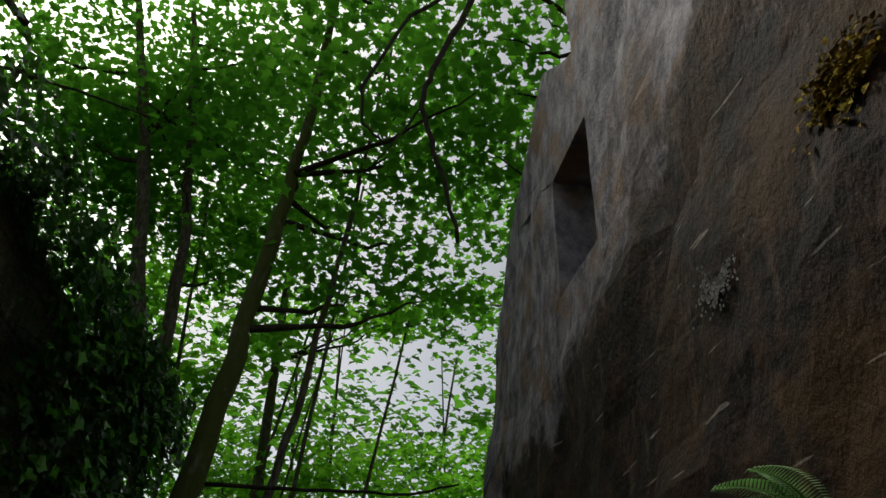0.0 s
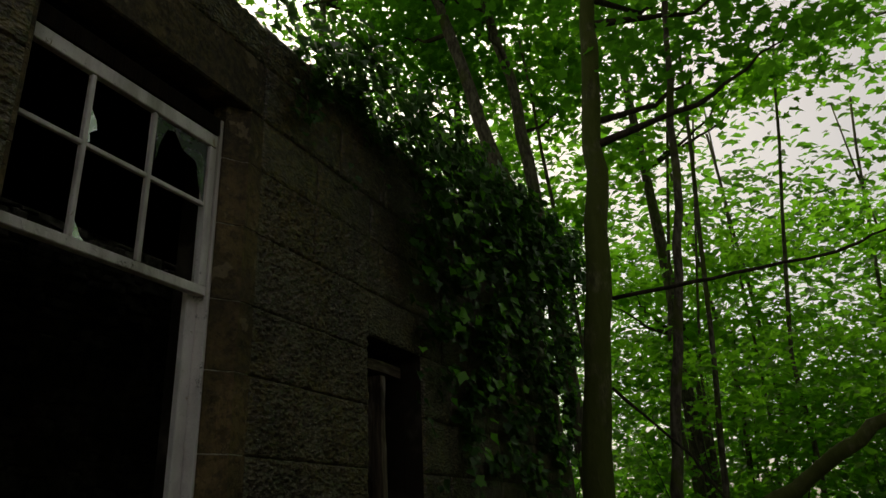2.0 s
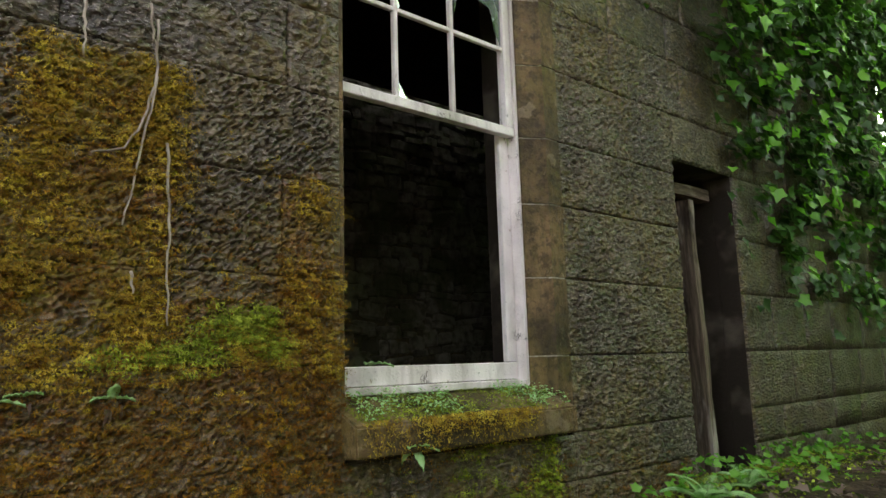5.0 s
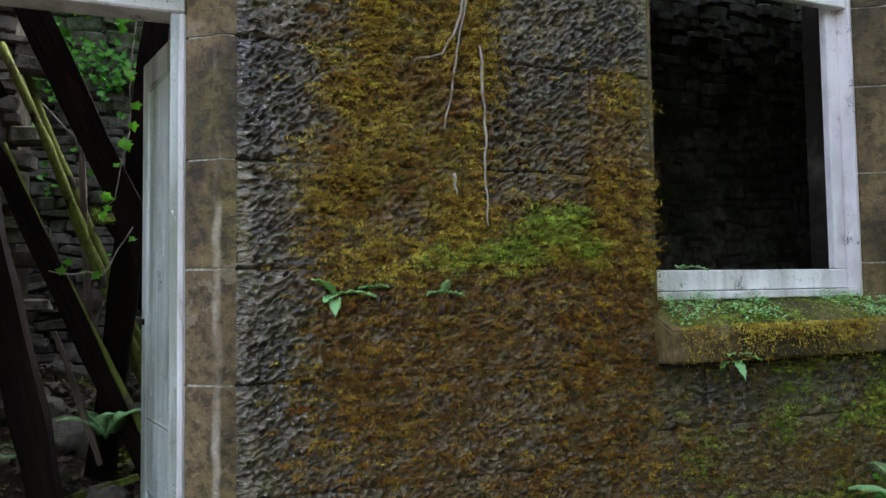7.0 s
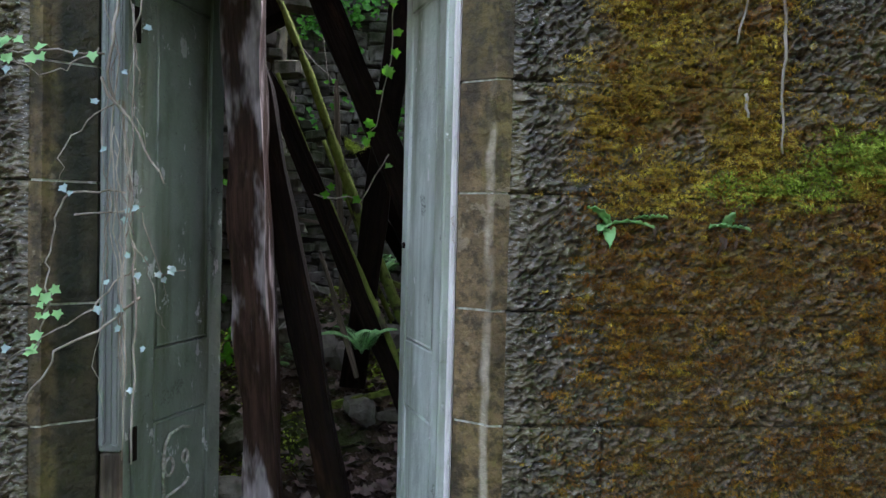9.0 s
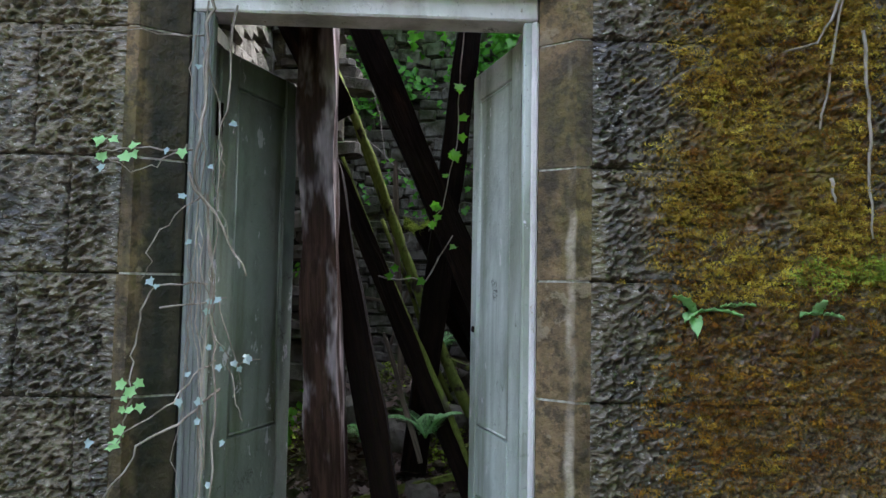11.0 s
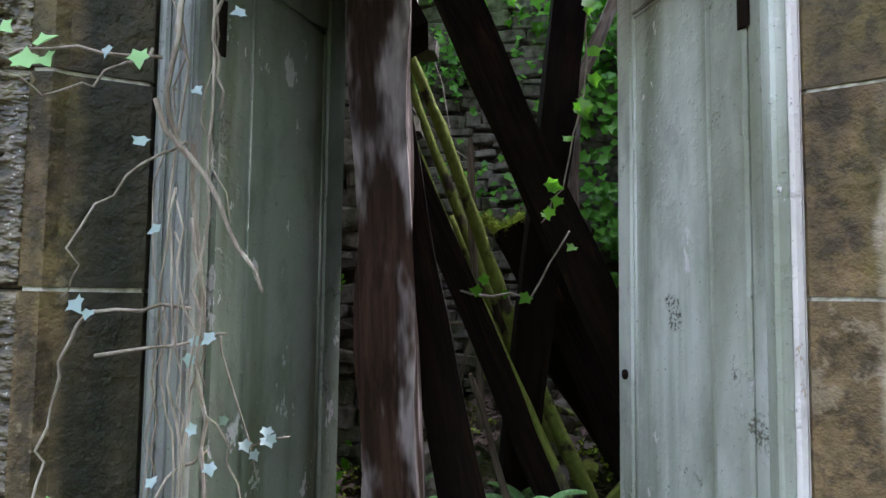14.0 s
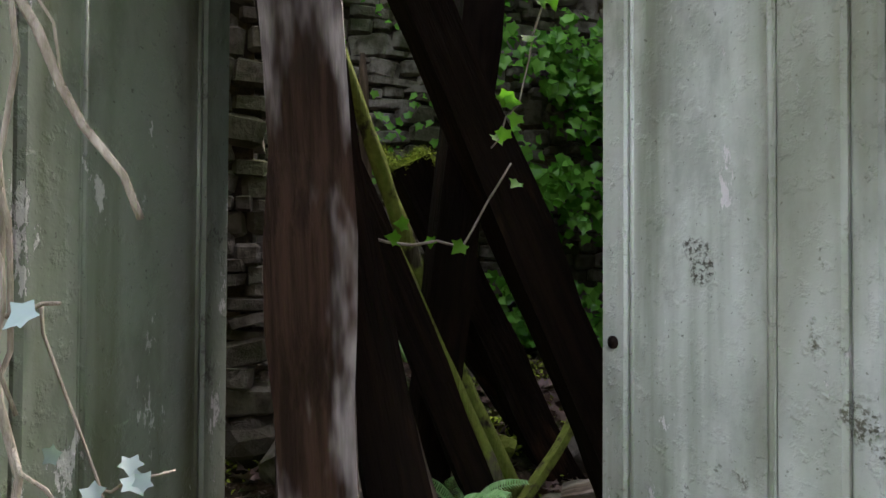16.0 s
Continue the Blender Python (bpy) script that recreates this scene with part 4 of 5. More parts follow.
beam("rail", (-4.66, -0.38, 1.02), (-4.62, -0.24, 1.50), 0.03, 0.02, TIMBER_PALE, "thin pale lath of a broken frame", 11.5, 0.1)
beam("plank", (-4.9, -0.22, 1.0), (-4.6, 0.16, 0.86), 0.13, 0.03, TIMBER_MOSSY, "fallen plank with bright green moss", 12.5, 0.2)
beam("plank", (-3.7, 0.22, 0.66), (-3.6, 0.42, 0.72), 0.10, 0.04, TIMBER_PALE, "broken end of a fresh-looking board", 13.5, 0.2)
beam("log", (-4.2, 0.02, 0.62), (-3.8, 0.10, 0.80), 0.055, 0.05, TIMBER_MOSSY, "short mossy log on the rubble", 14.5, 0.4)
beam("log", (-3.6, -0.55, 0.36), (-3.5, 0.35, 0.62), 0.04, 0.04, TIMBER_MOSSY, "mossy fallen branch on the leaf litter", 15.5, 0.4)
for p0, p1, r0, sd in (((-3.75, 0.10, 0.62), (-3.75, -0.66, 2.48), 0.026, 1.0), ((-4.35, 0.06, 0.7), (-4.35, -0.72, 2.66), 0.026, 5.0), ((-4.1, -0.02, 0.75), (-4.15, -0.42, 1.75), 0.014, 7.0), ((-3.37, 0.06, 0.5), (-3.37, -0.56, 1.93), 0.013, 11.0)):
    pole = part("mossy_pole", sweep_mesh("mossy_pole", along(p0, p1, 22, 0.04, 0.03, sd), [r0 * (1.15 - 0.4 * i / 21) for i in range(22)], 8, 1, 0.35, False, 14, sd), TIMBER_MOSSY)
    tagged(pole, "thin mossy fallen pole leaning among the timbers", "pole", "fallen poles")

rng2 = np.random.default_rng(5)


def stuff(name, me, material, label, category):
    return tagged(part(name, me, material), label, category, kind="stuff")


# splinters and sticks between the beams
beam("splinter", (-3.35, -0.20, 0.62), (-3.3, -0.37, 1.18), 0.035, 0.02, TIMBER_PALE, "pale split sliver of a broken timber", 31.0, 0.3)
beam("splinter", (-4.0, -0.30, 0.9), (-4.0, -0.36, 2.05), 0.035, 0.03, TIMBER_PALE, "pale rotten stake standing among the beams", 32.0, 0.3)
beam("splinter", (-3.6, 0.02, 0.62), (-3.75, 0.30, 0.9), 0.04, 0.02, TIMBER_MOSSY, "mossy splinter lying over the rubble", 33.0, 0.3)

# moss cap on the snapped beam
n = 9000
cap = np.stack([rng2.normal(-4.08, 0.05, n), rng2.uniform(-0.305, -0.065, n), np.zeros(n)], 1)
cap[:, 2] = 1.705 + 0.022 * np.cos(cap[:, 1] * 42) + rng2.normal(0, 0.014, n) - 0.25 * np.maximum(0, np.abs(cap[:, 1] + 0.185) - 0.1)
stuff("beam_moss", leaves_mesh("beam_moss", cap, rng2.uniform(0.008, 0.018, n), "blade", (0.4, 0, 0.8), 0.9, rng2), MOSS_GREEN, "bright moss on the end of the snapped beam", "moss")

# ---- leaf litter and moss indoors ----
n = 5200
lx, ly = rng2.uniform(-5.7, -2.5, n), rng2.uniform(-1.0, 1.0, n)
lit = np.stack([lx, ly, ground_z(lx, ly) + rng2.uniform(0.004, 0.03, n)], 1)
stuff("leaf_litter", leaves_mesh("leaf_litter", lit, rng2.uniform(0.03, 0.075, n), "lobed", (0, 0, 1), 0.6, rng2), DEAD_LEAF, "brown and purplish dead leaves on the rubble floor", "leaf litter")
n = 9000
c = rng2.uniform((-5.6, -1.05), (-2.8, 1.0), (26, 2))
pick = c[rng2.integers(26, size=n)] + rng2.normal(0, 0.09, (n, 2))
lit = np.stack([pick[:, 0], pick[:, 1], ground_z(pick[:, 0], pick[:, 1]) + rng2.uniform(0.0, 0.05, n)], 1)
lit = lit[(lit[:, 0] < -2.7) & (lit[:, 1] > -1.05)]
stuff("floor_moss", leaves_mesh("floor_moss", lit, rng2.uniform(0.012, 0.03, len(lit)), "oval", (0, 0, 1), 0.8, rng2), MOSS_GREEN, "cushions of bright moss on the rubble floor", "moss")
n = 7000
lx, ly = rng2.uniform(-2.1, 6, n), rng2.uniform(-5, 14, n)
lit = np.stack([lx, ly, ground_z(lx, ly) + rng2.uniform(0.004, 0.03, n)], 1)
stuff("leaf_litter_outside", leaves_mesh("leaf_litter_outside", lit, rng2.uniform(0.04, 0.09, n), "lobed", (0, 0, 1), 0.5, rng2), DEAD_LEAF, "brown dead leaves on the forest floor", "leaf litter")

# loose stones in the rubble
for k in range(34):
    x, y = rng2.uniform(-5.6, -3.0), rng2.uniform(-0.95, 0.95)
    s = rng2.uniform(0.05, 0.14)
    bm = bmesh.new()
    bmesh.ops.create_icosphere(bm, subdivisions=2, radius=1)
    for v in bm.verts:
        v.co *= 1 + 0.35 * noise.noise(v.co * 1.3 + Vector((k * 3.3, 0, 0)))
    me = bpy.data.meshes.new("loose_stone")
    bm.to_mesh(me)
    bm.free()
    st = part("loose_stone", me, RUBBLE, at=pose(x, y, float(ground_z(x, y)) + s * 0.25, rng2.uniform(0, 90), 0, rng2.uniform(0, 360)) @ Matrix.Diagonal((s * 1.3, s, s * 0.7, 1)))
    tagged(st, "fallen grey wall stone lying in the rubble", "stone", "fallen stones")

# ---- moss on the front ----
def moss_patch(name, count, box, want, material, size, label, seed):
    """Tufts on the wall face inside box (y0, y1, z0, z1) where want(y, z) allows."""
    r = np.random.default_rng(seed)
    out = []
    while len(out) < count:
        y, z = r.uniform(box[0], box[1]), r.uniform(box[2], box[3])
        if r.uniform() < want(y, z):
            out.append((0.0, y, z))
    out = np.array(out)
    out[:, 0] = FX + tooled(out[:, 1], out[:, 2]) * RELIEF + r.uniform(-0.002, 0.010, count)
    s = r.uniform(size[0], size[1], count)
    stuff(name, leaves_mesh(name, out, s, "oval", (0.6, 0, 0.7), 0.55, r, 0.6), material, label, "moss")


def fbm(y, z, s, o=0.0):
    return noise.noise((y * s + o, z * s, o)) + 0.5 * noise.noise((y * s * 2.1, z * s * 2.1 + o, 4)) + 0.35 * noise.noise((y * s * 5, z * s * 5, o + 9))


def bell(v, a, b, soft):
    return float(smooth01(a - soft, a + soft, v) * (1 - smooth01(b - soft, b + soft, v)))


def brown_want(y, z):
    edge = 0.42 + 0.10 * noise.noise((z * 2, 3, 1)) + 0.1 * float(smooth01(1.3, 1.9, z))
    up = 2.3 - 0.5 * float(smooth01(0.9, 1.6, y))
    bare = bell(y, 1.05, 1.45, 0.08) * bell(z, 1.58, 2.4, 0.05)
    return max(0.0, (0.55 + 0.7 * fbm(y, z, 2.2)) * bell(y, edge, 1.72, 0.06) * bell(z, 0.1, up, 0.12) * (1 - 0.85 * bare))


def yellow_want(y, z):
    a = bell(y, 0.62, 1.10, 0.05) * bell(z, 2.09, 2.42, 0.03) * 1.2
    b = bell(y, 0.48, 1.08, 0.1) * bell(z, 1.36, 2.08, 0.08) * 0.9
    c2 = bell(y, 1.0, 1.5, 0.08) * bell(z, 1.40, 1.56, 0.05) * 0.9
    d = bell(y, 1.48, 1.72, 0.04) * bell(z, 1.30, 2.05, 0.08) * 0.8
    return max(0.0, (0.45 + 1.0 * fbm(y, z, 4.0, 5)) * (a + b + c2 + d))


def low_want(y, z):
    return max(0.0, (0.35 + 0.9 * fbm(y, z, 2.6, 2)) * bell(y, 1.6, 4.1, 0.2) * bell(z, -0.1, 1.0 - 0.18 * max(0, y - 3.1), 0.08))


def moss_clumps(name, count, box, want, material, radius, blades, out, label, seed, size=(0.008, 0.016)):
    """Overhanging cushions of moss: each clump a shelf of drooping tufts, wider than high, thickest at its upper front."""
    r = np.random.default_rng(seed)
    mid = []
    while len(mid) < count:
        y, z = r.uniform(box[0], box[1]), r.uniform(box[2], box[3])
        if r.uniform() < want(y, z):
            mid.append((y, z, r.uniform(*radius)))
    mid = np.repeat(np.array(mid), blades, axis=0)
    q = r.normal(0, 0.5, (len(mid), 2))
    y = mid[:, 0] + q[:, 0] * mid[:, 2] * 1.7
    z = mid[:, 1] + q[:, 1] * mid[:, 2] * 0.6 - 0.25 * np.abs(q[:, 0]) * mid[:, 2]
    lift = out * np.exp(-(q ** 2).sum(1)) * r.uniform(0.3, 1.0, len(mid)) * mid[:, 2] / radius[1]
    x = FX + tooled(y, z) * RELIEF + 0.001 + lift
    stuff(name, leaves_mesh(name, np.stack([x, y, z - lift * 0.4], 1), r.uniform(size[0], size[1], len(mid)), "blade", (0.55, 0, 0.65), 0.7, r, 1.2), material, label, "moss")


moss_patch("wall_moss_film", 7000, (0.3, 1.75, 0.4, 2.5), brown_want, MOSS, (0.004, 0.010), "rusty brown moss coating the wall", 21)
moss_clumps("wall_moss_brown", 2500, (0.3, 1.75, 0.4, 2.4), brown_want, MOSS, (0.010, 0.030), 30, 0.030, "rusty brown moss cushions coating the wall", 26)
moss_clumps("wall_moss_yellow", 1700, (0.4, 1.75, 1.35, 2.5), yellow_want, MOSS_YELLOW, (0.012, 0.036), 36, 0.040, "golden yellow moss cushions on the wall", 22)
moss_clumps("wall_moss_low", 900, (1.5, 4.2, 0.0, 1.05), low_want, MOSS, (0.014, 0.04), 28, 0.025, "brown moss below the window", 23)
moss_clumps("wall_moss_green", 190, (0.7, 1.65, 1.28, 1.72), lambda y, z: max(0, 0.4 + 1.2 * fbm(y, z, 6, 3)) * (bell(y, 1.18, 1.45, 0.08) * bell(z, 1.44, 1.58, 0.05) + 0.5 * bell(y, 0.85, 1.2, 0.1) * bell(z, 1.40, 1.48, 0.03)), MOSS_GREEN, (0.02, 0.045), 60, 0.045, "fresh green moss tufts on the wall", 24, (0.008, 0.02))
moss_clumps("scattered_moss", 300, (0.3, 3.0, 0.6, 2.3), lambda y, z: max(0, fbm(y, z, 5, 11) - 0.05) * (y < 1.68 or z < 0.98), MOSS_YELLOW, (0.008, 0.02), 30, 0.02, "small yellow moss tufts scattered over the stones", 27)
# moss on the sill
n = 9000
sy = rng2.uniform(1.75, 2.95, n)
sx = rng2.uniform(-2.30, -2.10, n)
keep = np.array([0.5 + fbm(y, x * 3, 3.0, 8) > rng2.uniform(0, 1.6) - 0.1 * (y < 2.7) for x, y in zip(sx, sy)])
sp = np.stack([sx, sy, 1.262 - (sx + 2.30) * 0.49 + rng2.uniform(0, 0.02, n)], 1)[keep]
stuff("sill_moss", leaves_mesh("sill_moss", sp, rng2.uniform(0.01, 0.024, len(sp)), "blade", (0.3, 0, 0.9), 0.9, rng2), MOSS_GREEN, "soft green moss on the window sill", "moss")

moss_clumps("sill_drip_moss", 420, (1.7, 3.4, 0.4, 1.06), lambda y, z: max(0, 0.15 + 1.1 * fbm(y, z, 4, 6)) * bell(y, 1.9, 3.1, 0.2) * bell(z, 0.45, 1.05, 0.1), MOSS_GREEN, (0.012, 0.035), 34, 0.03, "green moss dripping down below the sill", 25)
n = 5200
bx, by = -2.18 + rng2.exponential(0.22, n), rng2.uniform(1.2, 6.0, n)
bp = np.stack([bx, by, ground_z(bx, by) + rng2.uniform(0, 0.03, n)], 1)
stuff("bank_moss", leaves_mesh("bank_moss", bp, rng2.uniform(0.012, 0.03, n), "oval", (0.3, 0, 0.9), 0.8, rng2), MOSS_GREEN, "moss on the bank along the foot of the wall", "moss")
n = 420
bx, by = -2.15 + rng2.exponential(0.25, n), rng2.uniform(2.2, 6.0, n)
bp = np.stack([bx, by, ground_z(bx, by) + rng2.uniform(0.02, 0.16, n)], 1)
stuff("bank_plants", leaves_mesh("bank_plants", bp, rng2.uniform(0.03, 0.07, n), "ivy", (0.3, 0, 0.9), 0.6, rng2), IVY_SUNNY, "small green plants on the bank along the wall", "plants")

# moss hanging over the front of the sill
r = np.random.default_rng(47)
n = 9000
fy, fz = r.uniform(1.74, 2.98, n), 1.185 - r.exponential(0.045, n)
thick = np.array([fbm(a, b * 0.6, 4.5, 12) for a, b in zip(fy, fz)])
keep = (thick + 0.55 > r.uniform(0, 0.9, n) + 0.9 * smooth01(2.55, 2.9, fy)) & (fz > 0.99)
fp = np.stack([-2.098 + r.uniform(0.0, 0.035, n) - 0.02 * (fz < 1.05), fy, fz], 1)[keep]
stuff("sill_fringe", leaves_mesh("sill_fringe", fp, r.uniform(0.008, 0.02, len(fp)), "blade", (0.7, 0, 0.5), 0.7, r, 1.4), MOSS_YELLOW, "olive moss hanging over the front of the window sill", "moss")
n = 1500
fp = np.stack([r.uniform(-2.29, -2.12, n), r.uniform(1.78, 2.98, n), np.zeros(n)], 1)
fp[:, 2] = 1.262 - (fp[:, 0] + 2.30) * 0.49 + r.uniform(0.008, 0.05, n)
fp = fp[np.array([fbm(q[1], q[0], 3.5, 21) > 0.0 for q in fp])]
stuff("sill_seedlings", leaves_mesh("sill_seedlings", fp, r.uniform(0.008, 0.018, len(fp)), "oval", (0.3, 0, 0.9), 0.6, r), FERN, "tiny fresh seedlings among the moss of the sill", "plants")

# hanging pale roots on the wall
for pts in ([(0.985, 2.55), (0.99, 2.35), (0.945, 2.06), (0.90, 1.84)], [(0.99, 2.35), (0.955, 2.2), (0.90, 2.09), (0.80, 2.06)], [(1.03, 2.13), (1.045, 1.87), (1.045, 1.70), (1.05, 1.53)], [(0.76, 2.55), (0.765, 2.45), (0.767, 2.36)], [(0.96, 2.6), (0.975, 2.48), (0.99, 2.42)], [(0.93, 1.70), (0.94, 1.63)]):
    p = [(FX + 0.036 + 0.004 * math.sin(i * 2.1), y, z) for i, (y, z) in enumerate(pts)]
    fine = [Vector(p[i]).lerp(Vector(p[i + 1]), f / 5) + Vector((0, 0.004 * math.sin(i * 5 + f * 1.7), 0)) for i in range(len(p) - 1) for f in range(5)] + [Vector(p[-1])]
    tagged(part("hanging_root", sweep_mesh("hanging_root", fine, [0.0055 * (1 - 0.5 * i / len(fine)) for i in range(len(fine))], 6), VINE), "pale bare root hanging down the mossy wall", "root", "hanging roots")


# ---- ferns ----
def strap_mesh(name, length, width, bend, seed):
    """A strap-shaped leaf: a bent, wavy-edged blade with thickness."""
    verts, faces, n = [], [], 12
    for i in range(n):
        f = i / (n - 1)
        w = width * (0.25 + 0.75 * math.sin(math.pi * min(1, f * 0.9 + 0.12)) ** 0.6) * (1 - f ** 6)
        y, z = length * f, length * bend * (f - f * f * 1.6)
        wave = 0.12 * width * math.sin(i * 2.2 + seed)
        for s, dz in ((-1, 0.004 + wave), (0, -0.002), (1, 0.004 - wave)):
            verts.append((s * w / 2, y, z + dz))
        for s, dz in ((1, 0.002 - wave), (0, -0.004), (-1, 0.002 + wave)):
            verts.append((s * w / 2, y, z + dz))
    for i in range(n - 1):
        for k in range(6):
            faces.append((i * 6 + k, i * 6 + (k + 1) % 6, i * 6 + 6 + (k + 1) % 6, i * 6 + 6 + k))
    return mesh_of(name, verts, faces, True)


def strap_fern(at, fronds, dead, label):
    """Hart's tongue: a few strap leaves out of the wall, withered ones below."""
    thing = empty("strap_fern", at)
    for k, (turn, pitch, ln) in enumerate(fronds):
        m = pose(0, 0, 0, 0, 0, -90) @ pose(0, 0, 0, pitch, 0, turn)
        part("frond", strap_mesh("frond", ln * 0.85, 0.036, 0.3, k), FERN, thing, at=m)
    for k in range(dead):
        m = pose(0.01, rng2.uniform(-0.03, 0.03), -0.02, 0, 0, -90) @ pose(0, 0, 0, -82 + rng2.uniform(-10, 10), 0, rng2.uniform(-35, 35))
        part("withered_frond", strap_mesh("withered_frond", rng2.uniform(0.03, 0.07), 0.009, 0.5, k + 9), DEAD_LEAF, thing, "shrivelled brown frond", at=m)
    return tagged(thing, label, "fern")


strap_fern((FX + 0.01, 0.545, 1.31), [(62, 8, 0.15), (-48, 32, 0.15), (-12, -38, 0.10), (-40, -8, 0.09)], 5, "small bright strap fern growing out of the mossy wall")
strap_fern((FX + 0.01, 0.66, 1.33), [(-60, 10, 0.07), (50, 15, 0.07)], 1, "tiny yellowish strap fern on the wall")
strap_fern((FX + 0.01, 0.90, 1.31), [(-60, 8, 0.10), (55, 5, 0.08), (0, 50, 0.08)], 4, "small strap fern with withered leaves on the wall")
strap_fern((FX + 0.06, 2.02, 1.055), [(60, 5, 0.12), (-50, 18, 0.13), (-15, -30, 0.13), (15, 25, 0.09), (-80, -20, 0.10)], 4, "bright strap fern growing below the window sill")
strap_fern((-2.30, 1.93, 1.39), [(30, 5, 0.12), (-50, 10, 0.10)], 0, "green leaf lying over the window board")


def feather_mesh(name, length, bend, seed):
    """A pinnate frond: a stalk with pairs of tapering leaflets."""
    stalk = [(0, length * f, length * bend * (f - f * f)) for f in [i / 15 for i in range(16)]]
    me = sweep_mesh(name, stalk, [0.004 * (1.1 - i / 15) for i in range(16)], 5)
    bm = bmesh.new()
    bm.from_mesh(me)
    for i in range(2, 32):
        f = i / 32
        y, z = length * f, length * bend * (f - f * f)
        ln = length * 0.30 * math.sin(math.pi * (0.12 + 0.86 * f)) ** 0.8
        for s in (-1, 1):
            w = length * 0.009
            q = [(0, y - w, z), (s * ln * 0.5, y + ln * 0.12 - w * 1.3, z + 0.01), (s * ln, y + ln * 0.3, z - ln * 0.12), (s * ln * 0.5, y + ln * 0.12 + w * 1.3, z + 0.004), (0, y + w, z)]
            bm.faces.new([bm.verts.new(v) for v in q])
    bm.to_mesh(me)
    bm.free()
    return me


def feather_fern(at, count, length, label, lean=None, seed=1):
    thing = empty("feather_fern", at)
    r = np.random.default_rng(seed)
    for k in range(count):
        turn = (360 * k / count + r.uniform(-20, 20)) if lean is None else lean + r.uniform(-35, 35)
        part("frond", feather_mesh("frond", length * r.uniform(0.75, 1.1), 0.7, k), FERN, thing, at=pose(0, 0, 0, r.uniform(10, 40), 0, turn))
    return tagged(thing, label, "fern")


feather_fern((-0.95, 5.55, 0.68), 7, 0.5, "green feathery fern at the foot of the trees", seed=2)
feather_fern((-3.35, -0.18, 0.72), 5, 0.24, "small green fern among the timbers", seed=3)
feather_fern((-4.6, -0.10, 0.95), 5, 0.25, "small green fern on the rubble", seed=4)
feather_fern((-1.9, 3.75, 0.62), 9, 0.26, "low green fern at the foot of the wall", seed=5)
feather_fern((-1.85, 4.1, 0.66), 6, 0.2, "low green fern beside the second door", seed=6)
feather_fern((-2.0, 2.7, 0.45), 8, 0.24, "low green fern under the window", seed=7)
feather_fern((RX - 0.05, 1.22, 1.80), 3, 0.20, "green fern growing out of the side wall", 90, 8)
feather_fern((-3.95, -0.5, 0.5), 5, 0.3, "small green fern in the rubble", seed=9)

# ---- ivy ----
def ivy_mass(name, count, box, want, out, size, label, seed, material=None, shape="ivy", facing=(0.8, 0, 0.5)):
    """Leaves over a wall: box (y0, y1, z0, z1) on the face x, out: depth of the growth at (y, z)."""
    r = np.random.default_rng(seed)
    pts, tries = [], 0
    while len(pts) < count and tries < count * 40:
        tries += 1
        y, z = r.uniform(box[1], box[2]), r.uniform(box[3], box[4])
        if r.uniform() < want(y, z):
            pts.append((box[0] + out(y, z) * r.uniform(0.1, 1) ** 0.6, y, z))
    s = r.uniform(size[0], size[1], len(pts))
    return tagged(part(name, leaves_mesh(name, np.array(pts), s, shape, facing, 0.55, r, 0.9), material or IVY), label, "ivy", kind="stuff")


def front_ivy(y, z):
    left = 4.25 + 0.35 * max(0, 4.2 - z) + 0.25 * noise.noise((z * 1.5, 2, 7))
    low = 2.0 - 0.12 * (y - 5.0)
    a = float(smooth01(left - 0.15, left + 0.35, y)) * float(smooth01(low - 0.5, low + 1.1, z))
    return max(0.0, a * (0.16 + 1.9 * fbm(y, z, 2.9, 3)))


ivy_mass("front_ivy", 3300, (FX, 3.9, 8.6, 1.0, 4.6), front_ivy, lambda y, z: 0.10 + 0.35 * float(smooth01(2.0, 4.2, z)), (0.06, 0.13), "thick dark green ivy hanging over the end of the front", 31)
# Lighter leaves that stand in for glossy highlights on the dark ivy.
ivy_mass("front_ivy_fresh", 420, (FX, 4.2, 8.4, 1.3, 4.5), lambda y, z: front_ivy(y, z) * 1.2, lambda y, z: 0.30 + 0.28 * float(smooth01(2.0, 4.2, z)), (0.07, 0.14), "brighter painted glossy ivy leaves standing out from the dark ivy", 39, IVY_SUNNY)
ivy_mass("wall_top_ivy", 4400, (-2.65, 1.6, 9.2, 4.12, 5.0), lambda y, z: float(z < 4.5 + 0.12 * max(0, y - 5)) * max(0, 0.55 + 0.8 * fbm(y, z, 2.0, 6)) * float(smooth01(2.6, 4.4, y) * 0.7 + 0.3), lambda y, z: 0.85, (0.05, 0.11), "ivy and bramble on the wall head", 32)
ivy_mass("hanging_ivy", 260, (FX, 3.2, 4.5, 3.55, 4.3), lambda y, z: max(0, fbm(y, z, 3.0, 6)) * float(smooth01(3.5, 4.3, z)), lambda y, z: 0.12, (0.05, 0.09), "loose ivy trails below the wall head", 33)
ivy_mass("withered_trails", 240, (FX, 3.0, 4.3, 3.4, 4.25), lambda y, z: max(0, math.sin(y * 13) - 0.4) * float(smooth01(3.3, 4.2, z)), lambda y, z: 0.06, (0.03, 0.06), "withered red-brown trails hanging from the wall head", 34, DEAD_LEAF, "blade", (0.8, 0, 0))
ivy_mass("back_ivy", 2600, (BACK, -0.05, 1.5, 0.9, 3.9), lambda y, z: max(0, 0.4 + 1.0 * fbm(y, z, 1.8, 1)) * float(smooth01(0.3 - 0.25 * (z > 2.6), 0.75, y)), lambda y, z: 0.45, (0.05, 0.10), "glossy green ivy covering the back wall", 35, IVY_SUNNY)
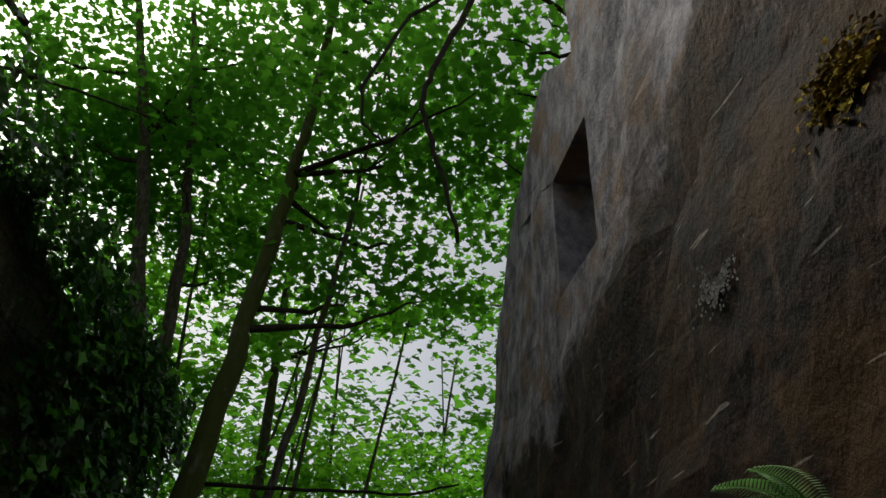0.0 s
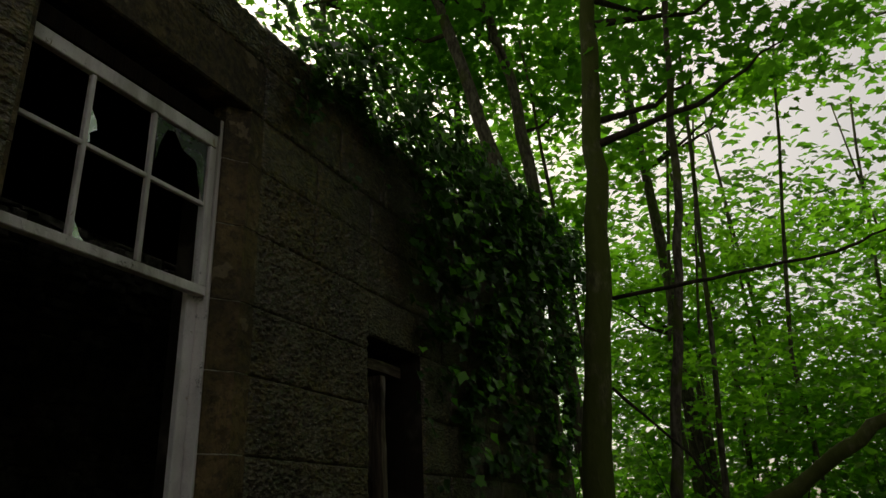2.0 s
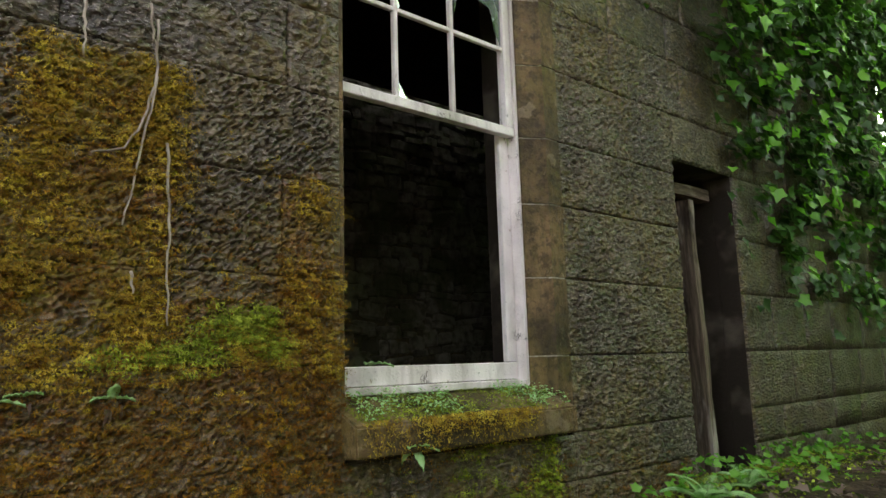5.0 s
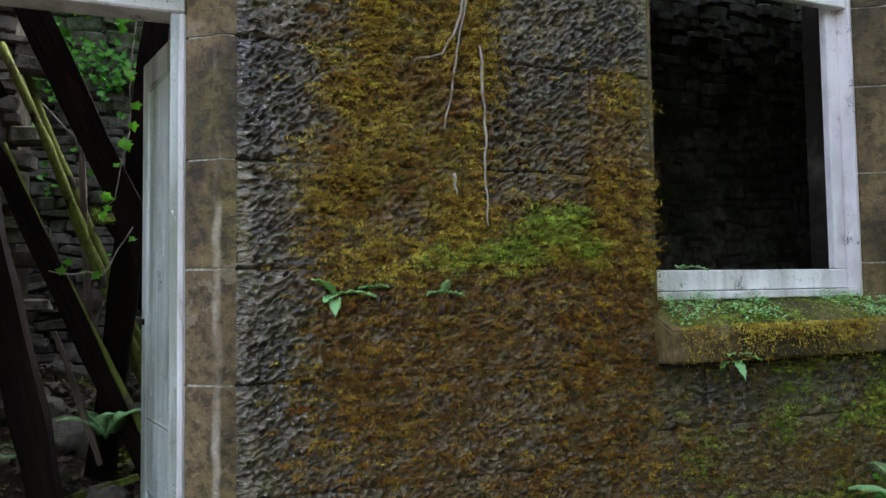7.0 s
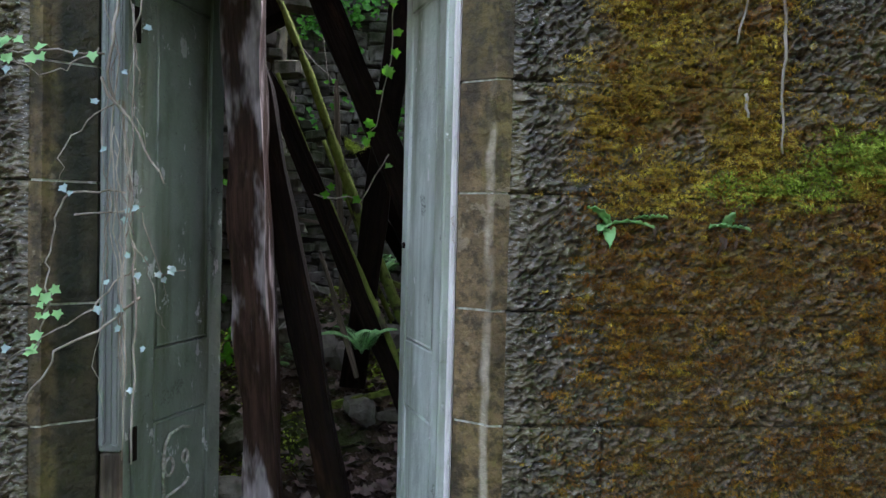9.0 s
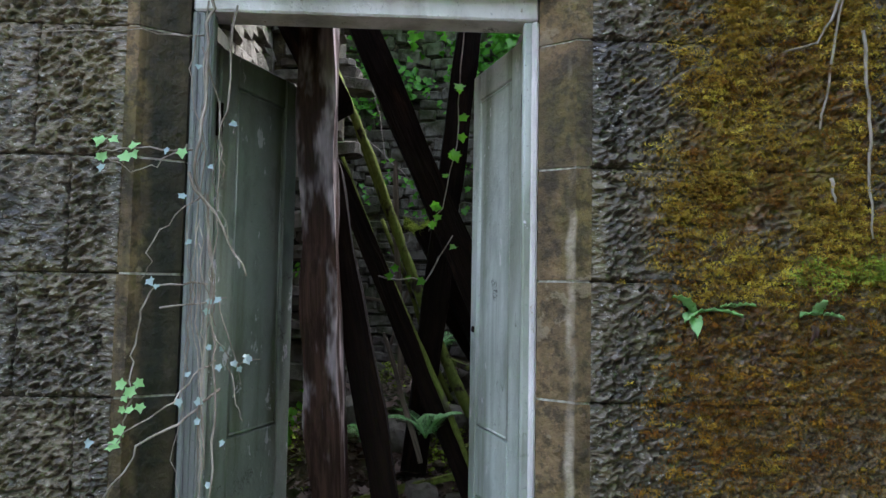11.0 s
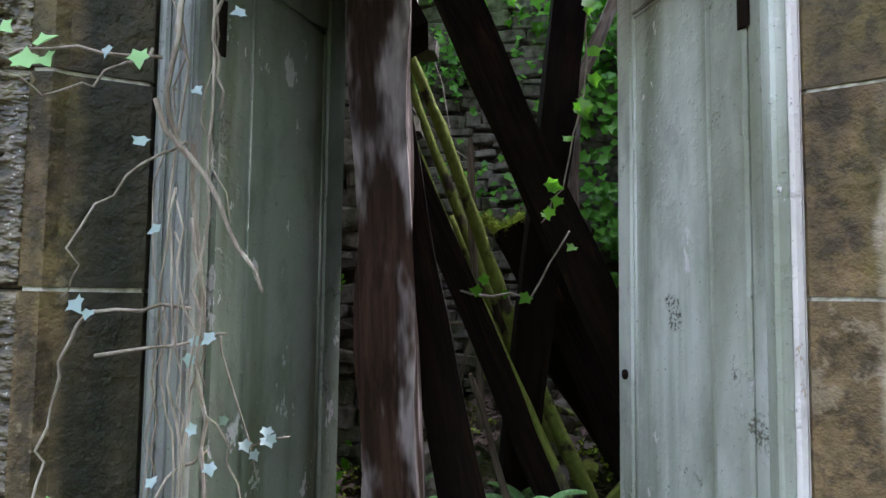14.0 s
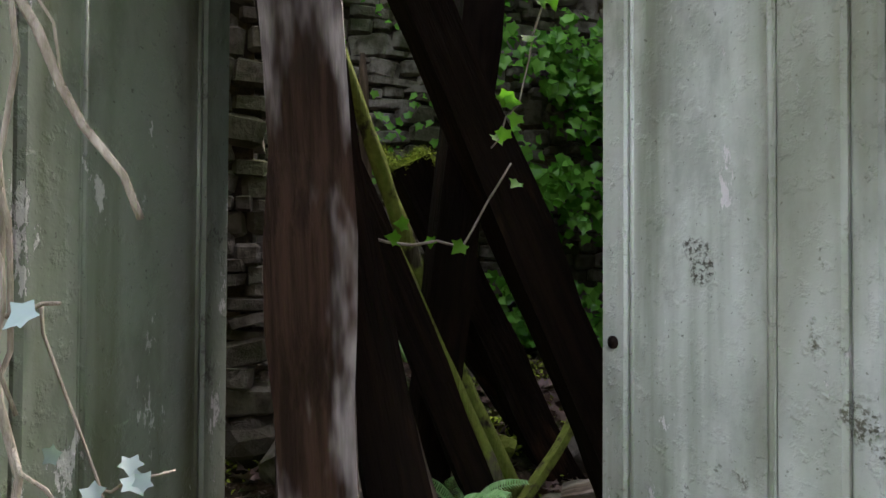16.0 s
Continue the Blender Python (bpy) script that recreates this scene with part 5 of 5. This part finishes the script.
ivy_mass("back_creeper", 1100, (BACK, -1.6, 0.4, 1.5, 3.9), lambda y, z: max(0, 0.1 + 1.2 * fbm(y, z, 2.2, 14)) * float(smooth01(1.5, 3.0, z)), lambda y, z: 0.3, (0.03, 0.07), "thin creeper leaves scattered over the back wall", 38, IVY_SUNNY)
ivy_mass("back_top_growth", 2400, (BACK - 0.5, -1.8, 1.6, 3.2, 4.6), lambda y, z: max(0, 0.6 + 0.9 * fbm(y, z, 1.5, 9)) * float(smooth01(3.0, 3.7, z)), lambda y, z: 1.0, (0.05, 0.11), "bright green growth along the top of the back wall", 36, LEAF_YOUNG, "lobed")
ivy_mass("cross_wall_growth", 700, (-5.6, -1.08, -0.85, 0.5, 1.5), lambda y, z: max(0, fbm(y * 3, z, 2, 2)), lambda y, z: 2.6, (0.03, 0.06), "small green plants at the foot of the cross wall", 37, LEAF_YOUNG, "oval")


def trail(name, pts, r0, leaves, label, leaf_mat, size=(0.03, 0.05), seed=3, stem_mat=None, facing=(0.9, 0, 0.4)):
    """A climbing stem with leaves along it."""
    r = np.random.default_rng(seed)
    p = [Vector(q) for q in pts]
    fine = [p[i].lerp(p[i + 1], f / 4) + Vector(r.normal(0, 0.005, 3)) for i in range(len(p) - 1) for f in range(4)] + [p[-1]]
    thing = empty(name, tuple(fine[0]))
    inv = Matrix.Translation(-fine[0])
    part("stem", sweep_mesh("stem", fine, [r0 * (1 - 0.45 * i / len(fine)) for i in range(len(fine))], 6), stem_mat or VINE, thing, at=inv)
    if leaves:
        spots = np.array([tuple(fine[int(r.integers(len(fine)))]) for _ in range(leaves)]) + r.normal(0, 0.018, (leaves, 3)) + np.array((0.02, 0, 0))
        for q in spots:
            part("leaf", leaves_mesh("leaf", np.array([q]), [r.uniform(*size)], "star", facing, 0.4, r, 0.8), leaf_mat, thing, at=inv)
    return tagged(thing, label, "ivy", "climbing stems")


VX = -2.262
VINES = [
    ([(-0.834, 2.22), (-0.852, 2.122), (-0.847, 1.88), (-0.878, 1.70), (-0.836, 1.558), (-0.825, 1.357), (-0.803, 1.155), (-0.793, 0.934), (-0.80, 0.6)], 0.007, 3),
    ([(-0.771, 2.176), (-0.781, 1.891), (-0.815, 1.79), (-0.802, 1.676)], 0.005, 1),
    ([(-0.878, 1.679), (-0.79, 1.528), (-0.711, 1.394)], 0.0065, 0),
    ([(-0.831, 1.371), (-0.944, 1.366), (-0.987, 1.266), (-0.993, 1.155), (-0.987, 1.074)], 0.004, 2),
    ([(-0.928, 1.301), (-0.825, 1.316), (-0.777, 1.331)], 0.004, 1),
    ([(-0.803, 1.15), (-0.847, 1.13), (-0.89, 1.054), (-0.955, 0.993), (-1.08, 0.92)], 0.004, 3),
    ([(-0.793, 1.074), (-0.858, 1.004), (-0.955, 0.943), (-1.05, 0.80)], 0.006, 0),
    ([(-0.857, 1.325), (-0.824, 1.19), (-0.781, 1.054)], 0.003, 2),
    ([(-0.805, 1.123), (-0.722, 1.136)], 0.003, 4),
    ([(-0.868, 2.082), (-1.009, 2.061), (-1.312, 2.052)], 0.003, 0),
    ([(-0.89, 1.759), (-0.955, 1.70), (-1.02, 1.668), (-1.08, 1.709)], 0.003, 2),
    ([(-0.86, 2.2), (-0.87, 1.95), (-0.855, 1.75), (-0.86, 1.45), (-0.845, 1.2), (-0.835, 0.95), (-0.84, 0.6)], 0.004, 1),
    ([(-0.82, 1.9), (-0.80, 1.6), (-0.815, 1.4), (-0.80, 1.25)], 0.004, 0),
    ([(-0.84, 1.62), (-0.90, 1.56), (-0.96, 1.45), (-0.98, 1.38)], 0.003, 1),
    ([(-0.80, 1.22), (-0.76, 1.16), (-0.75, 1.05), (-0.72, 0.98)], 0.0025, 2),
    ([(-0.85, 2.05), (-0.81, 1.85), (-0.83, 1.66), (-0.78, 1.5)], 0.003, 1),
    ([(-0.84, 1.5), (-0.81, 1.3), (-0.85, 1.1), (-0.82, 0.85)], 0.0035, 2),
]
for k, (pts, r0, nl) in enumerate(VINES):
    deep = -0.24 if k in (7, 8) else 0.0
    reach = 0.03 if k == 2 else 0.0
    trail("ivy_vine", [(VX + deep + reach * i + 0.02 * math.sin(k + i) + 0.105 * float(smooth01(-0.86, -0.93, y)), y, z) for i, (y, z) in enumerate(pts)], r0 * 0.72, nl, "bare dry ivy stem with pale leaves on the door frame", IVY_PALE, (0.018, 0.032), 40 + k)
thin = np.random.default_rng(91)
for k in range(5):
    z, y = float(thin.uniform(1.3, 2.2)), float(thin.uniform(-0.91, -0.85))
    pts = []
    while z > 0.75 and len(pts) < 7:
        pts.append((VX + 0.012 + 0.015 * math.sin(k * 2 + z * 5), y, z))
        z -= float(thin.uniform(0.10, 0.22))
        y = min(-0.83, max(-0.94, y + float(thin.normal(0, 0.035))))
    trail("ivy_vine", pts, float(thin.uniform(0.0013, 0.0024)), k % 2, "thin dry ivy tendril tangled over the door frame", IVY_PALE, (0.015, 0.026), 130 + k)
trail("ivy_sprig", [(VX + 0.05, -0.87, 1.74), (VX + 0.10, -0.97, 1.73), (VX + 0.11, -1.10, 1.73)], 0.003, 9, "fresh green ivy sprig across the jamb", FERN, (0.025, 0.045), 60)
trail("ivy_sprig", [(VX + 0.10, -0.97, 1.10), (VX + 0.10, -1.0, 1.02), (VX + 0.10, -1.03, 0.93)], 0.003, 10, "fresh green ivy sprig at the jamb", FERN, (0.022, 0.04), 61)
trail("trailing_ivy", [(-3.1, -0.02, 2.75), (-3.02, -0.07, 2.25), (-3.03, -0.085, 1.95), (-3.06, -0.13, 1.72), (-3.08, -0.19, 1.6)], 0.003, 18, "trail of bright ivy leaves hanging in the doorway", LEAF_YOUNG, (0.03, 0.055), 62)
trail("trailing_ivy", [(-4.7, -0.75, 3.3), (-4.6, -0.5, 2.55), (-4.4, -0.42, 2.1)], 0.004, 4, "thin bare creeper before the back wall", LEAF_YOUNG, (0.03, 0.05), 63)
trail("creeper", [(-5.2, -0.9, 2.75), (-5.0, -0.55, 2.35), (-4.9, -0.28, 2.08)], 0.006, 2, "bare pale creeper stem before the back wall", LEAF_YOUNG, (0.03, 0.05), 64)
trail("creeper", [(-3.35, -0.42, 1.42), (-3.3, -0.2, 1.40), (-3.28, -0.08, 1.6)], 0.004, 5, "thin creeper hung between the beams", LEAF_YOUNG, (0.03, 0.05), 65)

# drawing in pale paint on the door
def chalk(pts, closed=False):
    if closed:
        pts = pts + [pts[0]]
    p = [Vector((x, -0.0235, z)) for x, z in pts]
    me = sweep_mesh("painted_line", p, [0.0055] * len(p), 6, 1.0)
    part("painted_line", me, LIME, left_leaf, "yellowish painted doodle line")


ring = lambda cx, cz, rx, rz: [(cx + rx * math.cos(a * math.pi / 8), cz + rz * math.sin(a * math.pi / 8)) for a in range(16)]
chalk([(0.19, 0.33), (0.185, 0.45), (0.195, 0.51), (0.22, 0.54), (0.28, 0.55), (0.32, 0.54)])
chalk([(0.20, 0.33), (0.24, 0.335), (0.29, 0.34), (0.32, 0.36)])
chalk(ring(0.215, 0.43, 0.022, 0.03), True)
chalk(ring(0.30, 0.44, 0.014, 0.022), True)

# ---- second door: old post ----
beam("door_post", (-2.40, 4.66, 0.60), (-2.42, 4.66, 2.45), 0.15, 0.06, TIMBER_PALE, "bare split timber post standing in the second doorway", 21.0, 0.15, False)
beam("timber_lintel", (-2.42, 4.23, 2.52), (-2.42, 4.97, 2.52), 0.10, 0.08, TIMBER_PALE, "old timber head of the second doorway", 22.0, 0.15, False)

# ---- trees ----
def tree(trunk, r0, label, crown, seed, bark=BARK, leaf=LEAF, limbs=9, leaves=95, size=(0.09, 0.16)):
    """trunk: points upward. crown: centre, half sizes and number of sprays. Limbs reach for the sprays."""
    r = np.random.default_rng(seed)
    p = [Vector(q) for q in trunk]
    thing = empty("tree", tuple(p[0]))
    inv = Matrix.Translation(-p[0])
    fine = [p[i].lerp(p[i + 1], f / 6) + Vector((r.normal(0, 0.012), r.normal(0, 0.012), 0)) for i in range(len(p) - 1) for f in range(6)] + [p[-1]]
    n = len(fine)
    part("trunk", sweep_mesh("trunk", fine, [r0 * ((1.35 if i == 0 else 1.12 if i == 1 else 1.0) - 0.72 * i / n) for i in range(n)], 14, 1, 0.25, False, 4.0, seed), bark, thing, at=inv)
    (cx, cy, cz), (hx, hy, hz), count = crown
    spray = []
    while len(spray) < count:
        q = r.uniform(-1, 1, 3)
        if q @ q < 1:
            spray.append(np.array((cx, cy, cz)) + q * np.array((hx, hy, hz)))
    for k, q in enumerate(spray[:limbs]):
        start = min(fine, key=lambda f: abs(f.z - (q[2] - 0.9)) + 0.02 * abs(f.z))
        mid = start.lerp(Vector(q), 0.5) + Vector((0, 0, -0.15))
        bend = [start.lerp(mid, f / 5) for f in range(5)] + [mid.lerp(Vector(q), f / 6) + Vector(r.normal(0, 0.03, 3)) for f in range(7)]
        part("limb", sweep_mesh("limb", bend, [max(0.006, r0 * 0.28 * (1 - i / 12.5)) for i in range(12)], 7, 1, 0.2, False, 5, k), TWIG, thing, at=inv)
    pts, szs = [], []
    for q in spray:
        m = int(leaves * r.uniform(0.6, 1.4))
        e = r.normal(0, 1, (m, 3)) * np.array((0.5, 0.5, 0.13)) * r.uniform(0.7, 1.3)
        e[:, 2] -= 0.12 * (e[:, 0] ** 2 + e[:, 1] ** 2)
        pts.append(q + e)
        szs.append(r.uniform(size[0], size[1], m))
    part("crown", leaves_mesh("crown", np.concatenate(pts), np.concatenate(szs), "lobed", (0, 0, 1), 0.6, r, 0.5), leaf, thing, at=inv)
    return tagged(thing, label, "tree", "woodland trees")


tree([(-1.50, 6.5, 0.55), (-1.33, 6.5, 2.0), (-1.10, 6.5, 4.0), (-0.98, 6.5, 5.6), (-0.86, 6.5, 7.5), (-0.8, 6.4, 11)], 0.15, "young woodland tree with straight mossy trunk", ((0.1, 7.2, 8.4), (2.4, 2.4, 3.0), 34), 101, BARK_MOSSY)
tree([(-2.25, 8.8, 0.6), (-2.5, 8.8, 3.6), (-2.76, 8.8, 5.8), (-3.6, 8.8, 9.2), (-4.8, 8.8, 13)], 0.17, "leaning woodland tree with grey-brown bark behind the ruin", ((-3.9, 9.6, 11.4), (3.0, 2.0, 2.8), 44), 102)
tree([(-2.0, 9.2, 0.6), (-2.35, 9.2, 4.8), (-2.65, 9.2, 7.8), (-3.5, 9.1, 11.8), (-3.8, 9.1, 13)], 0.12, "slender woodland tree beside a thicker trunk", ((-2.2, 10.2, 10.4), (2.4, 1.8, 3.0), 34), 103)
tree([(-0.95, 7.0, 0.6), (-0.75, 7.0, 2.2), (-0.42, 7.0, 4.2), (-0.15, 7.0, 7.0), (0.05, 7.0, 10)], 0.06, "thin sapling with a slightly bowed reddish stem", ((0.9, 7.4, 8.7), (2.4, 2.2, 2.2), 17), 104, BARK, LEAF, 8)
tree([(2.8, 9.2, 0.6), (2.7, 9.2, 4), (2.5, 9.1, 8), (2.5, 9, 11)], 0.13, "woodland tree with pale bark", ((3.4, 9.0, 7.6), (2.2, 2.4, 3.4), 28), 105)
tree([(-1.2, 12.5, 0.6), (-1.2, 12.5, 5), (-1.5, 12.4, 12)], 0.14, "woodland tree among the undergrowth", ((-1.8, 12.2, 7.5), (2.8, 2.4, 4.2), 34), 106, BARK, LEAF_YOUNG, 7, 110, (0.12, 0.2))
tree([(-4.8, 12.5, 0.6), (-4.8, 12.4, 6), (-5.0, 12.4, 13)], 0.16, "woodland tree behind the ruin", ((-4.6, 12.2, 8.0), (3.4, 2.4, 4.6), 36), 107, BARK, LEAF, 7, 110, (0.12, 0.2))
tree([(-8.4, 6.0, 0.5), (-8.2, 6.0, 6), (-8.0, 6.0, 12)], 0.2, "old tree behind the back wall", ((-6.0, 7.0, 9.4), (2.4, 2.4, 2.8), 44), 108)
tree([(-8.2, -0.4, 0.5), (-8.0, -0.3, 5), (-7.8, -0.2, 11)], 0.16, "woodland tree behind the back wall", ((-7.9, -0.2, 6.6), (1.8, 3.4, 3.0), 26), 109, BARK, LEAF_YOUNG)
tree([(3.4, 4.6, 0.6), (3.2, 4.7, 5), (2.4, 5.0, 9.5)], 0.15, "woodland tree rising behind the side wall", ((1.9, 5.0, 8.4), (2.4, 1.9, 2.0), 15), 110)
tree([(-7.2, 10.2, 0.6), (-6.9, 10, 5), (-6.4, 9.6, 11)], 0.17, "woodland tree beyond the back of the ruin", ((-4.6, 10.6, 11.0), (2.8, 1.6, 3.2), 44), 113)

# Unseen tree on the sun's line, added to shade the room indoors.
tree([(-8.8, 3.0, 0.5), (-8.4, 3.3, 5), (-7.4, 4.4, 9.5)], 0.2, "unseen broad tree added to keep sun out of the ruin", ((-6.7, 5.0, 9.3), (2.2, 2.2, 1.5), 9), 114, BARK, LEAF, 9, 110, (0.12, 0.2))

# undergrowth: low bright sprays
def bush(at, half, count, leaf, label, seed, size=(0.07, 0.13)):
    r = np.random.default_rng(seed)
    thing = empty("bush", at)
    pts = []
    for k in range(count):
        q = np.array((r.uniform(-1, 1) * half[0], r.uniform(-1, 1) * half[1], half[2] * (0.15 + 0.85 * r.uniform())))
        e = r.normal(0, 1, (60, 3)) * np.array((0.32, 0.32, 0.1))
        pts.append(q + e)
        if k < 9:
            bend = along((q[0] * 0.4, q[1] * 0.4, -0.1), tuple(q), 9, 0, 0.08, seed + k)
            part("stem", sweep_mesh("stem", bend, [0.012 * (1.1 - i / 9) for i in range(9)], 6), TWIG, thing)
    pts = np.concatenate(pts)
    part("foliage", leaves_mesh("foliage", pts, r.uniform(size[0], size[1], len(pts)), "lobed", (0, 0, 1), 0.6, r, 0.5), leaf, thing)
    return tagged(thing, label, "bush", "undergrowth")


bush((0.9, 9.6, 0.7), (1.6, 1.0, 2.9), 34, LEAF_YOUNG, "bright green hazel bush among the trees", 201)
bush((-0.6, 11.0, 0.7), (1.8, 1.0, 3.2), 34, LEAF_YOUNG, "bright green undergrowth beyond the ruin", 202)
bush((2.6, 11.6, 0.7), (1.8, 1.0, 3.0), 30, LEAF_YOUNG, "bright green undergrowth beyond the trees", 203)
bush((-3.4, 11.0, 0.7), (1.8, 1.0, 3.6), 30, LEAF, "dark green undergrowth behind the ruin", 204)
bush((1.6, 13.0, 0.7), (1.8, 1.0, 5.4), 60, LEAF_YOUNG, "tall bright green hazel thicket in the wood", 208, (0.1, 0.18))
bush((4.4, 13.8, 0.7), (1.8, 1.0, 5.8), 60, LEAF_YOUNG, "tall bright green thicket behind the trees", 209, (0.1, 0.18))
bush((-0.9, 14.5, 0.7), (1.8, 1.0, 5.8), 60, LEAF_YOUNG, "tall bright green thicket beyond the ruin", 210, (0.1, 0.18))
# Two unseen thickets, added so that light reaches the front from higher up.
bush((5.2, -1.2, 0.0), (1.2, 2.2, 4.2), 46, LEAF, "unseen dark green thicket added beyond the path, blocks low light", 206, (0.12, 0.2))
bush((5.0, -5.2, 0.0), (1.4, 2.0, 4.0), 42, LEAF, "unseen dark green thicket added beside the path, blocks low light", 207, (0.12, 0.2))
bush((1.8, 6.9, 0.7), (0.7, 0.7, 1.6), 14, LEAF_YOUNG, "small green bush beside the path", 205)

# twigs and branches by themselves
def branch(pts, r0, label, mat=TWIG, seed=1, name="branch"):
    p = [Vector(q) for q in pts]
    r = np.random.default_rng(seed)
    fine = [p[i].lerp(p[i + 1], f / 5) + Vector(r.normal(0, r0 * 0.25, 3)) for i in range(len(p) - 1) for f in range(5)] + [p[-1]]
    ob = part(name, sweep_mesh(name, fine, [r0 * (1 - 0.6 * i / len(fine)) for i in range(len(fine))], 9, 1, 0.25, False, 8, seed), mat)
    return tagged(ob, label, "branch")


branch([(-1.25, 6.1, 0.70), (-0.9, 6.05, 1.12), (-0.45, 6.0, 1.36), (0.1, 6.0, 1.6), (0.55, 6.0, 1.9), (1.15, 6.0, 2.3)], 0.085, "mossy fallen limb leaning out from the trees", BARK_MOSSY, 1, "fallen_limb")
branch([(-1.05, 6.5, 3.28), (-0.2, 6.45, 3.3), (0.75, 6.5, 3.36), (1.2, 6.5, 3.5)], 0.02, "thin dark branch growing out sideways", TWIG, 2)
branch([(1.6, 4.2, 8.6), (0.75, 4.05, 7.4), (0.40, 4.0, 6.1), (0.34, 4.0, 5.7), (0.52, 4.0, 5.1), (0.68, 4.0, 4.4)], 0.035, "dark crooked branch hanging over the path", TWIG, 3)
branch([(0.9, 4.05, 7.8), (0.15, 4.0, 6.8), (-0.16, 4.0, 5.8), (-0.1, 4.0, 5.4), (0.06, 4.0, 5.25)], 0.022, "dark crooked branch hanging over the path", TWIG, 4)
branch([(0.36, 4.0, 5.75), (0.2, 4.0, 5.35), (0.02, 4.0, 5.0)], 0.012, "dark twig hanging over the path", TWIG, 5)
branch([(-6.6, 4.6, 9.5), (-4.6, 4.2, 7.7), (-3.6, 4.0, 6.75), (-2.78, 4.0, 5.92)], 0.075, "broken dead limb hanging above the ivy", TWIG, 6)
branch([(-1.15, 6.5, 2.5), (-0.6, 6.6, 1.9), (-0.2, 6.7, 1.2), (0.0, 6.7, 0.7)], 0.014, "thin leaning dead stem", TWIG, 7)
branch([(-4.6, 6.6, 8.0), (-3.6, 6.5, 7.7), (-2.7, 6.5, 7.45)], 0.022, "thin dark branch crossing the canopy", TWIG, 8)
for k in range(12):
    x, y = rng2.uniform(-3.0, 3.5), rng2.uniform(9, 15)
    branch([(x, y, 0.5), (x + rng2.uniform(-0.3, 0.3), y, 3.5), (x + rng2.uniform(-0.8, 0.8), y, 9)], rng2.uniform(0.03, 0.07), "thin far sapling stem in the wood", BARK, 50 + k, "sapling_stem")

# far wood all round
r = np.random.default_rng(77)
far = []
for k in range(1750):
    ahead = k < 1400
    a = r.uniform(0.25, 2.9) if ahead else r.uniform(2.9, 6.5)
    d = r.uniform(13, 34) if ahead else r.uniform(16, 40)
    top = (9.6 if 1.1 < a < 1.55 else 11) if ahead else 8
    c = np.array((d * math.cos(a), 2 + d * math.sin(a), 0.4 + top * r.uniform() ** 1.5))
    far.append(c + r.normal(0, 1, (75, 3)) * np.array((1.2, 1.2, 0.5)))
far = np.concatenate(far)
stuff("far_wood", leaves_mesh("far_wood", far, r.uniform(0.18, 0.36, len(far)), "oval", (0, -0.4, 1), 0.7, r, 0.4), LEAF, "sunlit foliage of the wood in the distance", "woods")

# lichen and moss on the side wall
n = 420
lp = np.stack([np.full(n, RX - 0.012), rng2.normal(1.48, 0.045, n), rng2.normal(2.53, 0.035, n)], 1)
LICHEN = leaf_material("grey_lichen", (0.26, 0.24, 0.22), (0.45, 0.42, 0.39), 0.9, 0.02)
stuff("lichen_patch", leaves_mesh("lichen_patch", lp, rng2.uniform(0.008, 0.02, n), "oval", (-1, 0, 0), 0.15, rng2), LICHEN, "pale grey lichen blotch on the side wall", "lichen")
n = 500
lp = np.stack([np.full(n, RX - 0.02), rng2.normal(0.86, 0.06, n), rng2.normal(2.66, 0.04, n)], 1)
stuff("side_wall_moss", leaves_mesh("side_wall_moss", lp, rng2.uniform(0.012, 0.03, n), "oval", (-0.8, 0, 0.5), 0.6, rng2), MOSS_YELLOW, "yellow-green moss cushion on the side wall", "moss")
